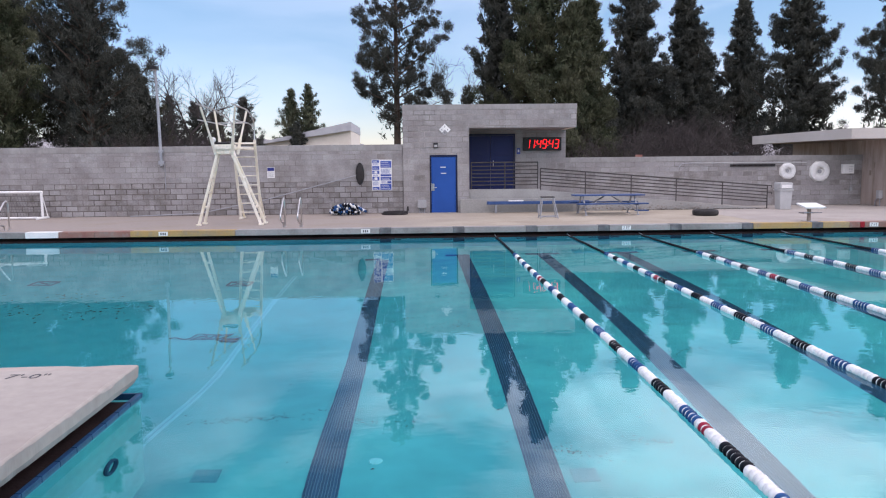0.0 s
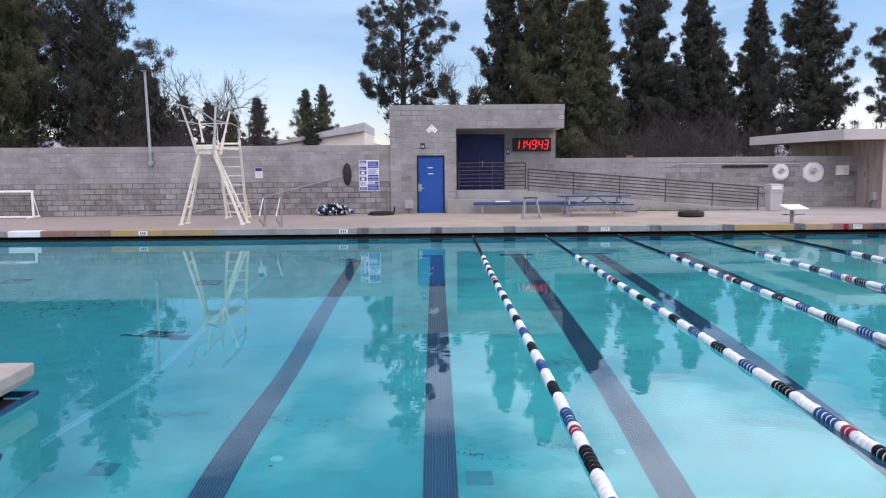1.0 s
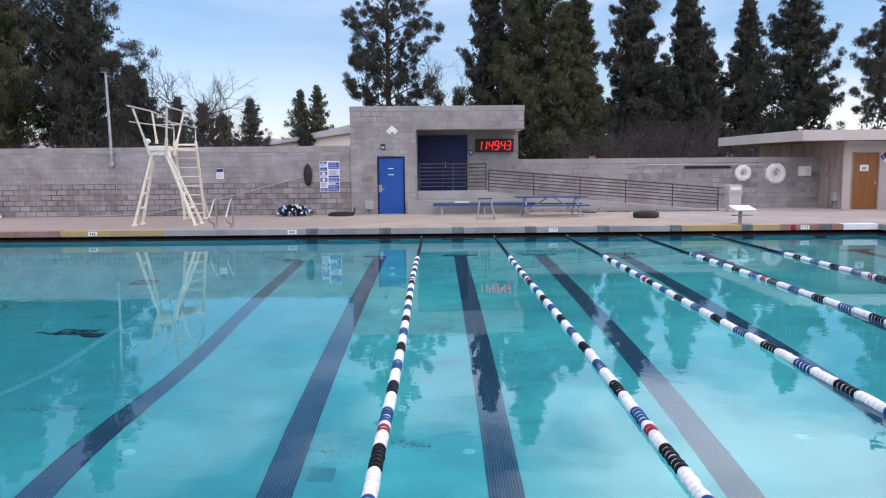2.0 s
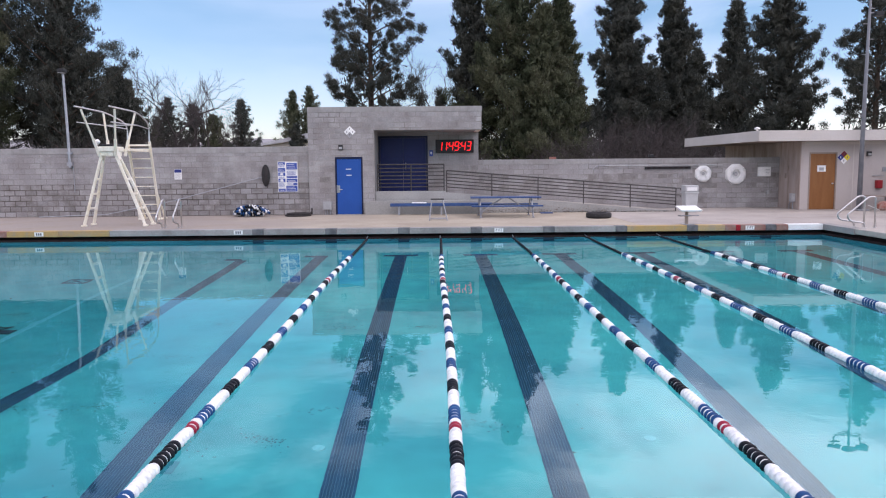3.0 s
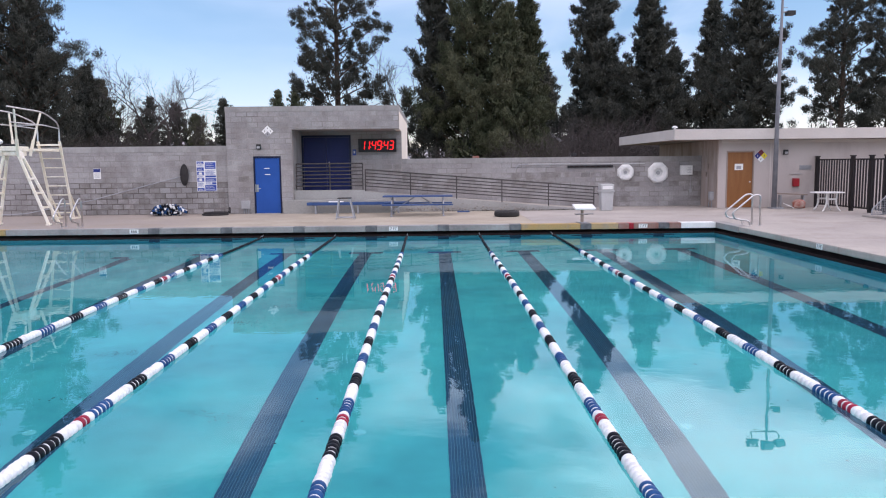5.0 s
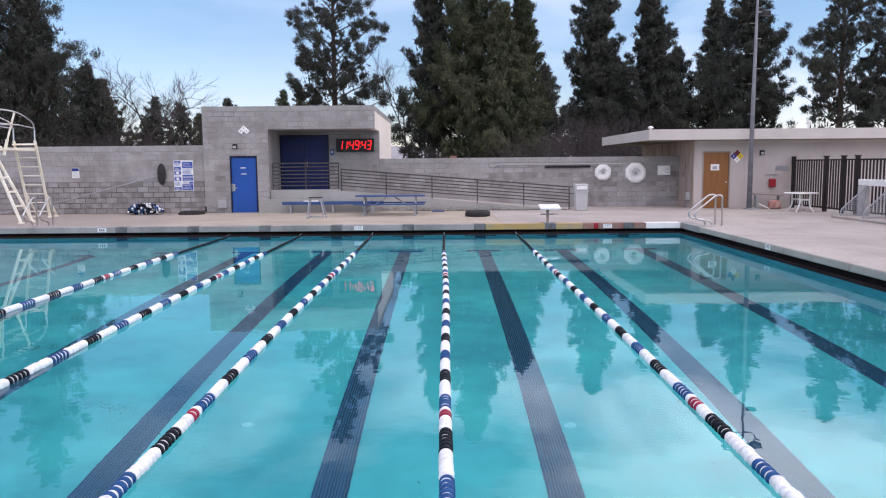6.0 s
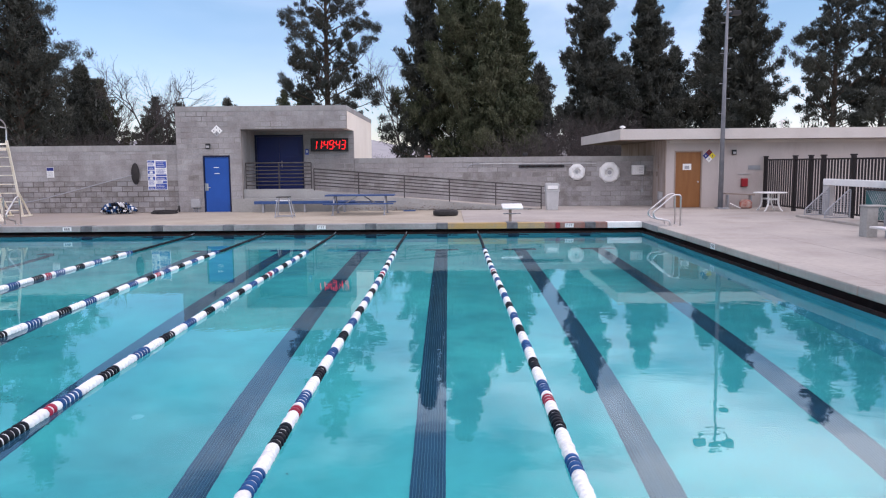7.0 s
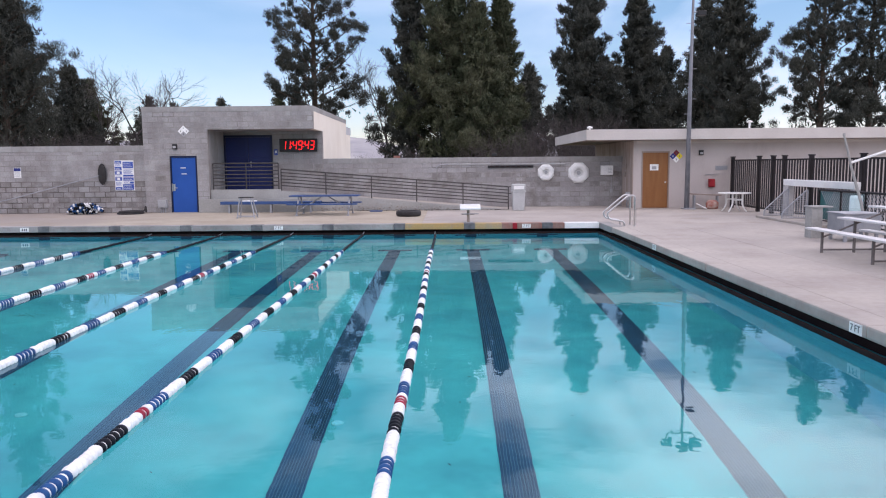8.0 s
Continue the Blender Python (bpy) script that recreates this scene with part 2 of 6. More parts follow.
M_MAROON = mat("sign_dark_red", (0.15, 0.012, 0.024), (0.19, 0.018, 0.03), 0.5)
M_SIGNYEL = mat("sign_yellow", (0.80, 0.62, 0.03), (0.75, 0.58, 0.03), 0.5)
M_GREY = mat("grey_enamel", (0.33, 0.33, 0.33), (0.40, 0.40, 0.40), 0.5)
M_BLACK = mat("black_casing", (0.015, 0.015, 0.016), (0.025, 0.025, 0.026), 0.45)
M_LED = mat("clock_led", (1.0, 0.014, 0.014), (1.0, 0.014, 0.014), 0.4, fine=0.0, emit=3.2)
M_FLOATW = mat("white_float", (0.84, 0.84, 0.83), (0.74, 0.74, 0.73), 0.4, (6, 50), 0.02, rand=0.06)
M_FLOATB = mat("blue_float", (0.0078, 0.0585, 0.178), (0.0156, 0.078, 0.218), 0.45, (6, 50), 0.02, rand=0.15, spec=0.2)
M_FLOATK = mat("black_float", (0.003, 0.0045, 0.008), (0.006, 0.008, 0.013), 0.5, (6, 50), 0.02, rand=0.2, spec=0.15)
M_FLOATR = mat("red_float", (0.315, 0.006, 0.0338), (0.27, 0.0075, 0.03), 0.35, (6, 50), 0.02, rand=0.1)
M_BARK = mat("pine_bark", (0.075, 0.055, 0.042), (0.12, 0.09, 0.07), 0.95, (3, 16), 0.6, stretch=(1, 1, 0.4))
M_TWIG = mat("bare_twigs", (0.050, 0.041, 0.040), (0.090, 0.075, 0.072), 0.95, (2, 16), 0.2)
M_NEEDLE = mat("pine_needles", (0.0542, 0.0676, 0.0366), (0.101, 0.104, 0.0597), 0.7, (0.30, 3), 0.0, island=0.45, fine=0.2, spec=0.25)
M_NEEDLE_D = mat("dark_conifer_needles", (0.0424, 0.0493, 0.0429), (0.0772, 0.0789, 0.0625), 0.7, (0.30, 3), 0.0, island=0.45, fine=0.2, spec=0.25)
M_EARTH = mat("dry_earth", (0.16, 0.13, 0.09), (0.10, 0.11, 0.06), 0.95, (0.08, 4), 0.2)
M_HILL = mat("distant_hill", (0.30, 0.29, 0.30), (0.40, 0.38, 0.37), 0.95, (0.01, 0.06), 0.0)
M_ROOF = mat("pale_shingle_roof", (0.42, 0.42, 0.44), (0.52, 0.52, 0.53), 0.9, (0.6, 12), 0.2)
M_NET = mat("net_cord", (0.12, 0.12, 0.12), (0.20, 0.20, 0.19), 0.8)
M_GREYBLUE = mat("dark_blue_vinyl", (0.010, 0.030, 0.055), (0.018, 0.042, 0.07), 0.6)
M_CHIP = mat("crumbled_plaster", (0.22, 0.18, 0.15), (0.42, 0.39, 0.36), 0.95, (14, 50), 0.3, island=0.3)
M_LEAF = mat("fallen_leaf", (0.027, 0.0225, 0.0135), (0.045, 0.036, 0.0225), 0.9, rand=0.3)
M_SILT = mat("settled_dirt", (0.020, 0.10, 0.11), (0.035, 0.16, 0.17), 0.9)
M_TEAL = mat("teal_mesh_panel", (0.024, 0.112, 0.112), (0.042, 0.15, 0.15), 0.7)
M_LEG = mat("dark_galvanised_leg", (0.12, 0.105, 0.10), (0.19, 0.17, 0.16), 0.6, (4, 40), 0.05)
M_BARREL = mat("pale_blue_plastic", (0.50, 0.66, 0.66), (0.56, 0.70, 0.70), 0.5, (3, 40), 0.03)
M_CLOTH = mat("red_white_cloth", (0.32, 0.10, 0.07), (0.46, 0.36, 0.31), 0.9, (6, 40))

M_WATER = bpy.data.materials.new("pool_water")
M_WATER.use_nodes = True
an, al = M_WATER.node_tree.nodes, M_WATER.node_tree.links
an.clear()
a_out, a_glass, a_geo = an.new("ShaderNodeOutputMaterial"), an.new("ShaderNodeBsdfGlass"), an.new("ShaderNodeNewGeometry")
a_glass.inputs["Color"].default_value = (0.80, 0.98, 1.0, 1)
a_glass.inputs["Roughness"].default_value, a_glass.inputs["IOR"].default_value = 0.0, 1.333
a_n1, a_n2, a_add, a_bump = an.new("ShaderNodeTexNoise"), an.new("ShaderNodeTexNoise"), an.new("ShaderNodeMath"), an.new("ShaderNodeBump")
a_n1.inputs["Scale"].default_value, a_n1.inputs["Detail"].default_value = 4.6, 2.0
a_n2.inputs["Scale"].default_value, a_n2.inputs["Detail"].default_value = 0.5, 1.0
a_add.operation = "ADD"
for t in (a_n1, a_n2):
    al.new(a_geo.outputs["Position"], t.inputs["Vector"])
al.new(a_n1.outputs["Fac"], a_add.inputs[0])
al.new(a_n2.outputs["Fac"], a_add.inputs[1])
al.new(a_add.outputs[0], a_bump.inputs["Height"])
a_bump.inputs["Strength"].default_value, a_bump.inputs["Distance"].default_value = 0.06, 0.012
al.new(a_bump.outputs[0], a_glass.inputs["Normal"])
al.new(a_glass.outputs[0], a_out.inputs[0])


# ---- builders ----
ORIGIN = {}


def thing(name, at, label="", category="", group="", kind=""):
    """An Empty at the base of a thing."""
    ob = new(name)
    ob.empty_display_size = 0.1
    ob.location = at
    ORIGIN[ob.name] = Vector(at)
    return tagged(ob, label, category, group, kind)


def finish(name, bm, material):
    me = bpy.data.meshes.new(name)
    bmesh.ops.recalc_face_normals(bm, faces=bm.faces)
    bm.to_mesh(me)
    bm.free()
    me.materials.append(material)
    return me


def part(name, bm, material, parent=None, label="", smooth=False):
    """Links a bmesh, built in world places, as one mesh under a thing or part."""
    at = ORIGIN[parent.name] if parent else Vector((0, 0, 0))
    bmesh.ops.translate(bm, verts=bm.verts, vec=-at)
    me = finish(name, bm, material)
    if smooth:
        me.polygons.foreach_set("use_smooth", [True] * len(me.polygons))
    ob = new(name, me)
    if parent:
        ob.parent = parent
    ORIGIN[ob.name] = at
    return tagged(ob, label)


def solid(name, bm, material, label="", category="", group="", kind="", smooth=False):
    """A thing that is one mesh."""
    return tagged(part(name, bm, material, None, "", smooth), label, category, group, kind)


def box(x0, x1, y0, y1, z0, z1, bevel=0.0, bm=None):
    bm = bm or bmesh.new()
    v = [bm.verts.new((x, y, z)) for z in (z0, z1) for y in (y0, y1) for x in (x0, x1)]
    f = [bm.faces.new([v[i] for i in q]) for q in ((0, 2, 3, 1), (4, 5, 7, 6), (0, 1, 5, 4), (2, 6, 7, 3), (0, 4, 6, 2), (1, 3, 7, 5))]
    if bevel:
        bmesh.ops.bevel(bm, geom=list({e for q in f for e in q.edges}), offset=bevel, segments=2, affect="EDGES", profile=0.6)
    return bm


def tube(points, r, n=8, bm=None, r_end=None, cap=True):
    """A round bar along points."""
    bm = bm or bmesh.new()
    pts = [Vector(p) for p in points]
    rings = []
    side = None
    for i, p in enumerate(pts):
        d = (pts[min(i + 1, len(pts) - 1)] - pts[max(i - 1, 0)]).normalized()
        if side is None or abs(side.dot(d)) > 0.95:
            side = d.orthogonal().normalized()
        side = (side - d * side.dot(d)).normalized()
        up = d.cross(side)
        rad = r if r_end is None else r + (r_end - r) * i / (len(pts) - 1)
        rings.append([bm.verts.new(p + rad * (math.cos(a) * side + math.sin(a) * up)) for a in (2 * math.pi * k / n for k in range(n))])
    for a, b in zip(rings, rings[1:]):
        for k in range(n):
            bm.faces.new((a[k], a[(k + 1) % n], b[(k + 1) % n], b[k]))
    if cap:
        bm.faces.new(rings[0][::-1])
        bm.faces.new(rings[-1])
    return bm


def arc(points, radius=0.12, steps=5):
    """The points with their inner corners rounded."""
    pts = [Vector(p) for p in points]
    out = [pts[0]]
    for a, b, c in zip(pts, pts[1:], pts[2:]):
        u, w = (a - b), (c - b)
        k = min(radius, u.length * 0.49, w.length * 0.49)
        p, q = b + u.normalized() * k, b + w.normalized() * k
        out += [(p * (1 - s) + b * s) * (1 - s) + (b * (1 - s) + q * s) * s for s in (i / steps for i in range(steps + 1))]
    return out + [pts[-1]]


def beam(a, b, w, h, bm=None, up=(0, 0, 1), bevel=0.0):
    """A straight bar of oblong section from a to b: w across, h along up."""
    bm = bm or bmesh.new()
    a, b = Vector(a), Vector(b)
    d = (b - a).normalized()
    s = d.cross(Vector(up)).normalized()
    u = s.cross(d)
    v = [bm.verts.new(p + s * (i * w / 2) + u * (j * h / 2)) for p in (a, b) for j in (-1, 1) for i in (-1, 1)]
    f = [bm.faces.new([v[i] for i in q]) for q in ((0, 2, 3, 1), (4, 5, 7, 6), (0, 1, 5, 4), (2, 6, 7, 3), (0, 4, 6, 2), (1, 3, 7, 5))]
    if bevel:
        bmesh.ops.bevel(bm, geom=list({e for q in f for e in q.edges}), offset=bevel, segments=2, affect="EDGES")
    return bm


def lathe(profile, n=20, axis="z", at=(0, 0, 0), bm=None):
    """A turned shape: profile of (radius, height)."""
    bm = bm or bmesh.new()
    at = Vector(at)
    rings = []
    for r, h in profile:
        ring = []
        for k in range(n):
            c, s = r * math.cos(2 * math.pi * k / n), r * math.sin(2 * math.pi * k / n)
            ring.append(bm.verts.new(at + (Vector((c, s, h)) if axis == "z" else Vector((c, h, s)) if axis == "y" else Vector((h, c, s)))))
        rings.append(ring)
    for a, b in zip(rings, rings[1:]):
        for k in range(n):
            bm.faces.new((a[k], a[(k + 1) % n], b[(k + 1) % n], b[k]))
    for ring in (rings[0], rings[-1]):
        bm.faces.new(ring)
    return bm


def torus(R, r, axis="z", at=(0, 0, 0), n=28, m=10, flat=1.0):
    """A ring; flat squeezes it along its axis."""
    bm = bmesh.new()
    at = Vector(at)
    rings = []
    for i in range(n):
        a = 2 * math.pi * i / n
        ring = []
        for j in range(m):
            b = 2 * math.pi * j / m
            q, h = R + r * math.cos(b), r * math.sin(b) * flat
            c, s = q * math.cos(a), q * math.sin(a)
            ring.append(bm.verts.new(at + (Vector((c, s, h)) if axis == "z" else Vector((c, h, s)))))
        rings.append(ring)
    for i in range(n):
        for j in range(m):
            bm.faces.new((rings[i][j], rings[(i + 1) % n][j], rings[(i + 1) % n][(j + 1) % m], rings[i][(j + 1) % m]))
    return bm


def plate(points, y0, y1):
    """An upright plate: outline of (x, z), from y0 to y1."""
    bm = bmesh.new()
    a = [bm.verts.new((x, y0, z)) for x, z in points]
    b = [bm.verts.new((x, y1, z)) for x, z in points]
    bm.faces.new(a)
    bm.faces.new(b[::-1])
    for i in range(len(a)):
        bm.faces.new((a[i], b[i], b[(i + 1) % len(a)], a[(i + 1) % len(a)]))
    return bm


def letters(body, size, m, material, parent, name="lettering", depth=0.002):
    """Raised writing, in the built-in font, at the pose m."""
    cu = bpy.data.curves.new(name, "FONT")
    cu.body, cu.size, cu.extrude, cu.align_x, cu.align_y = body, size, depth, "CENTER", "CENTER"
    cu.resolution_u = 3
    tmp = bpy.data.objects.new(name, cu)
    scene.collection.objects.link(tmp)
    bpy.context.view_layer.update()
    me = bpy.data.meshes.new_from_object(tmp.evaluated_get(bpy.context.evaluated_depsgraph_get()))
    bpy.data.objects.remove(tmp)
    bpy.data.curves.remove(cu)
    me.transform(Matrix.Translation(-ORIGIN[parent.name]) @ m)
    me.name = name
    me.materials.clear()
    me.materials.append(material)
    ob = new(name, me)
    ob.parent = parent
    ORIGIN[ob.name] = ORIGIN[parent.name]
    return ob


# ---- the pool and its deck ----
FAR, NEAR, RIGHT, CORNER_X, CORNER_Y, LEFT = 22.13, -0.73, 16.18, -2.12, 6.97, -17.0
WATER, BOTTOM = -0.31, -2.44
LANES = [-0.43 + 2.134 * k for k in range(8)]
ROPES = [2.77 + 2.134 * k for k in range(5)]


def sheet(rects, z):
    bm = bmesh.new()
    for x0, x1, y0, y1 in rects:
        bm.faces.new([bm.verts.new((x, y, z)) for x, y in ((x0, y0), (x1, y0), (x1, y1), (x0, y1))])
    return bm


solid("ground", sheet([(-4000, 4000, 22.5, 4000), (-4000, 4000, -4000, -1.4), (-4000, -17.5, -1.4, 22.5), (16.8, 4000, -1.4, 22.5)], -0.16),
      M_EARTH, "dry brown earth round the pool yard", "ground", kind="structure")

deck = thing("deck", (0, 0, 0), "pale weathered concrete pool deck", "pool deck", kind="structure")
for x0, x1, y0, y1 in ((16.556, 60, FAR - 1.7, 31.2), (18.206, 60, -9, FAR - 1.706),
                       (CORNER_X, 16.63, -9, NEAR),  (-34, LEFT, CORNER_Y + 0.006, FAR + 0.314)):
    part("slab", box(x0, x1, y0, y1, -0.13, 0.0, 0.006), M_CONC, deck)


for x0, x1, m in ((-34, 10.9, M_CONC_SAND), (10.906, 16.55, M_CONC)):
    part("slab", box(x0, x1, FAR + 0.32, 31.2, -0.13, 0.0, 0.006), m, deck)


def worn_edge(points, inner, material, parent):
    """The crumbling rim of a slab along points; inner: where the sound concrete begins behind each of them."""
    bm, rows = bmesh.new(), []
    for p, q in zip(points, inner):
        wob = lambda f, k: noise.noise(Vector((p[0] * f, p[1] * f, k)))
        way = Vector((q[0] - p[0], q[1] - p[1]))
        way = way / max(abs(way.x), abs(way.y))
        bite = 0.012 + 0.030 * max(0.0, wob(3.1, 1.0)) + 0.012 * max(0.0, wob(14.0, 2.0))
        out = 0.008 * wob(6.0, 5.0)
        lip = [(bite * 1.6, 0.0), (bite * 0.5 - out, -bite * 0.45), (-out, -bite * 1.2), (0.006 - out + 0.006 * wob(9.0, 8.0), -0.115), (0.03 + 0.02 * max(0.0, wob(5.0, 3.0)), -0.17)]
        rows.append([bm.verts.new((q[0], q[1], 0.0))] + [bm.verts.new((p[0] + way.x * d, p[1] + way.y * d, z)) for d, z in lip] + [bm.verts.new((q[0], q[1], -0.17))])
    for a, b in zip(rows, rows[1:]):
        for k in range(6):
            bm.faces.new((a[k], b[k], b[k + 1], a[k + 1]))
    part("slab_edge", bm, material, parent)


rim_x, rim_y = CORNER_X - 0.3, CORNER_Y - 0.3
part("slab", box(-34, rim_x, -9, rim_y, -0.13, 0.0), M_CONC, deck)
side = [(CORNER_X, -9 + (CORNER_Y + 9) * i / 500) for i in range(501)]
back = [(CORNER_X + (-34 - CORNER_X) * i / 600, CORNER_Y) for i in range(1, 601)]
worn_edge(side + back, [(rim_x, min(y, rim_y)) for x, y in side] + [(min(x, rim_x), rim_y) for x, y in back], M_CONC, deck)
strip = box(16.64, 18.2, -9, FAR - 1.706, -0.13, 0.0, 0.006)
part("slab", strip, M_CONC, deck)


def floor_z(x, y):
    """The pool's bottom: level under the lanes, falling to the deep end beyond the deck corner."""
    step = lambda q: max(0.0, min(1.0, q)) ** 2 * (3 - 2 * max(0.0, min(1.0, q)))
    across = 1.0 if x < -1.8 else math.exp(-((x + 1.8) / 2.0) ** 2)
    along = step((y - 6.6) / 5.2) * (1 - 0.55 * step((y - 18.0) / 4.2))
    return BOTTOM - 1.25 * across * along


pool = thing("pool_basin", (0, 0, BOTTOM), "pale aqua plaster swimming pool basin", "swimming pool", kind="structure")
bm = bmesh.new()
xs = [LEFT + (-2.42 - LEFT) * i / 24 for i in range(25)] + [CORNER_X - 0.1] + [-2.0 + (RIGHT + 0.02 + 2.0) * i / 190 for i in range(191)]
ys = [NEAR + (CORNER_Y - NEAR) * i / 14 for i in range(15)] + [CORNER_Y + (FAR - CORNER_Y) * i / 64 for i in range(1, 65)]
grid = [[bm.verts.new((x, y, floor_z(x, y))) for x in xs] for y in ys]
for j in range(len(ys) - 1):
    for i in range(len(xs) - 1):
        if not (ys[j + 1] <= CORNER_Y + 0.01 and xs[i + 1] < CORNER_X):
            bm.faces.new((grid[j][i], grid[j][i + 1], grid[j + 1][i + 1], grid[j + 1][i]))
part("pool_floor", bm, M_POOL, pool, smooth=True)
for x0, x1, y0, y1 in ((LEFT, RIGHT + 0.2, FAR, FAR + 0.2), (RIGHT, RIGHT + 0.2, NEAR, FAR), (CORNER_X, RIGHT + 0.2, NEAR - 0.2, NEAR),
                       (CORNER_X - 0.2, CORNER_X, NEAR, CORNER_Y - 0.2), (LEFT, CORNER_X, CORNER_Y - 0.2, CORNER_Y), (LEFT - 0.2, LEFT, CORNER_Y, FAR)):
    part("pool_wall", box(x0, x1, y0, y1, -3.9, WATER - 0.03), M_POOL_SIDE if x1 == CORNER_X else M_POOL_WALL, pool)

bm = bmesh.new()
for x0, x1, y0, y1 in ((LEFT, CORNER_X, CORNER_Y, FAR + 0.2), (CORNER_X, RIGHT + 0.2, NEAR - 0.2, FAR + 0.2)):
    bm.faces.new([bm.verts.new((x, y, WATER)) for x, y in ((x0, y0), (x1, y0), (x1, y1), (x0, y1))])
water_me = bpy.data.meshes.new("water")
bm.to_mesh(water_me)
bm.free()
water_me.materials.append(M_WATER)
water = tagged(new("water", water_me), "still clear turquoise pool water", "water", kind="structure")
water.visible_shadow = False

# gutters: a recess between the coping and the water, its shade painted near black
gutter = thing("gutter", (0, FAR, WATER), "dark recessed overflow gutter above the water", "pool gutter", kind="structure")
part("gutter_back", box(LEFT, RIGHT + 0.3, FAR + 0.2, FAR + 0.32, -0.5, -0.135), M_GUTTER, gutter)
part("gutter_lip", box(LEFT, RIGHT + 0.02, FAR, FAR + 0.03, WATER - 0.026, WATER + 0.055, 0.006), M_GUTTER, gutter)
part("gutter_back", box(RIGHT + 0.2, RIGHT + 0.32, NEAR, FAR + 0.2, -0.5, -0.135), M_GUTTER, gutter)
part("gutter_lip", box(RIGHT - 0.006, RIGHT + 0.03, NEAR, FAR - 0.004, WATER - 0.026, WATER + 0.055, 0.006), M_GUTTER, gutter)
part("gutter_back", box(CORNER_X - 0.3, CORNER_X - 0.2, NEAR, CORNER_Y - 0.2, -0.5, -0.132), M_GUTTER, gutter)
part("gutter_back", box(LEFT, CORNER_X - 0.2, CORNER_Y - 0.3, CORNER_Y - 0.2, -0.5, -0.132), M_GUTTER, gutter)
for i in range(29):
    y = CORNER_Y - 0.006 - i * 0.275
    part("tile", box(CORNER_X - 0.034, CORNER_X + 0.012, y - 0.27, y, WATER - 0.05, WATER + 0.028, 0.004), M_BLUETILE, gutter)
# shelf below the slab, coloured dark for the overhang's shade
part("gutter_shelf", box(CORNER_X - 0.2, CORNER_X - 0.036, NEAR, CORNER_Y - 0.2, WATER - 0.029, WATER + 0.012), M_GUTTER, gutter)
part("gutter_lip", box(LEFT, CORNER_X + 0.012, CORNER_Y - 0.003, CORNER_Y + 0.03, WATER - 0.05, WATER + 0.028, 0.004), M_BLUETILE, gutter)

# coping stones of the far side, painted in lengths
coping = thing("coping", (0, FAR, -0.17), "concrete coping with worn painted lengths in yellow, red, white and black", "pool coping", kind="structure")
runs = [(LEFT, -10.71, M_COPING), (-10.71, -9.77, M_WHITE), (-9.77, -8.75, M_REDBROWN), (-8.75, -7.74, M_REDBROWN), (-7.74, -6.25, M_YELLOW), (-6.25, -4.75, M_YELLOW)]
edge = -4.75
for c in LANES[:6]:
    runs += [(edge, c - 0.17, M_COPING), (c - 0.17, c + 0.17, M_COPDARK)]
    edge = c + 0.17
runs += [(edge, 12.17, M_YELLOW), (12.17, 12.50, M_COPDARK), (12.50, 13.3, M_YELLOW), (13.3, 13.62, M_REDBROWN), (13.62, 13.76, M_RED), (13.76, 14.5, M_REDBROWN), (14.5, 14.82, M_COPDARK), (14.82, 15.17, M_REDBROWN), (15.17, RIGHT + 0.02, M_WHITE)]
for x0, x1, m in runs:
    part("coping_stone", box(x0 + 0.003, x1 - 0.003, FAR - 0.03, FAR + 0.316, -0.165, 0.006, 0.012), m, coping)
part("coping_stone", box(RIGHT + 0.024, 16.55, FAR - 1.69, FAR + 0.316, -0.165, 0.005, 0.012), M_COPING, coping)
for i in range(8):
    y = FAR - 1.74 - i * 2.6
    part("coping_stone", box(RIGHT + 0.02, 16.634, y - 2.592, y, -0.145, 0.008, 0.03), M_CONC, coping)
part("coping_stone", box(CORNER_X, RIGHT, NEAR - 0.3, NEAR, -0.165, 0.006, 0.012), M_COPING, coping)

# lane lines: rows of small dark tiles on the bottom, with a crossbar before the far wall
lines = thing("lane_markings", (0, 10, BOTTOM), "dark navy tile lane lines on the pool floor", "lane lines", kind="structure")
for k, c in enumerate(LANES):
    bm = bmesh.new()
    steps = [NEAR + 1.5 + (20.05 - NEAR - 1.5) * i / 90 for i in range(91)]
    for a, b in ((c - 0.165, c + 0.165),):
        row = [(bm.verts.new((a, y, floor_z(a, y) + 0.006)), bm.verts.new((b, y, floor_z(b, y) + 0.006))) for y in steps]
        for p, q in zip(row, row[1:]):
            bm.faces.new((p[0], p[1], q[1], q[0]))
    part("grout_bed", bm, M_GROUT, lines)
    for j in range(11):
        x = c - 0.165 + 0.03 * (j + 0.5)
        bm = bmesh.new()
        row = [[bm.verts.new((x + s * 0.0125, y, floor_z(x, y) + h)) for s, h in ((-1, 0.006), (-0.8, 0.012), (0.8, 0.012), (1, 0.006))] for y in steps]
        for p, q in zip(row, row[1:]):
            for i in range(3):
                bm.faces.new((p[i], p[i + 1], q[i + 1], q[i]))
        part("tile_row", bm, M_LINE, lines)
    z = floor_z(c, 20.1)
    part("crossbar", box(c - 0.46, c + 0.46, 20.054, 20.36, z + 0.002, z + 0.012), M_LINE, lines)
    part("wall_target", box(c - 0.16, c + 0.16, FAR - 0.012, FAR + 0.004, -1.3, WATER - 0.035), M_LINE, lines)
    part("wall_target", box(c - 0.46, c + 0.46, FAR - 0.018, FAR + 0.004, -0.75, -0.50), M_LINE, lines)
joint = thing("floor_joint", (-2.47, 12, BOTTOM), "pale raised strip along the edge of the deep end", "floor joint", kind="structure")
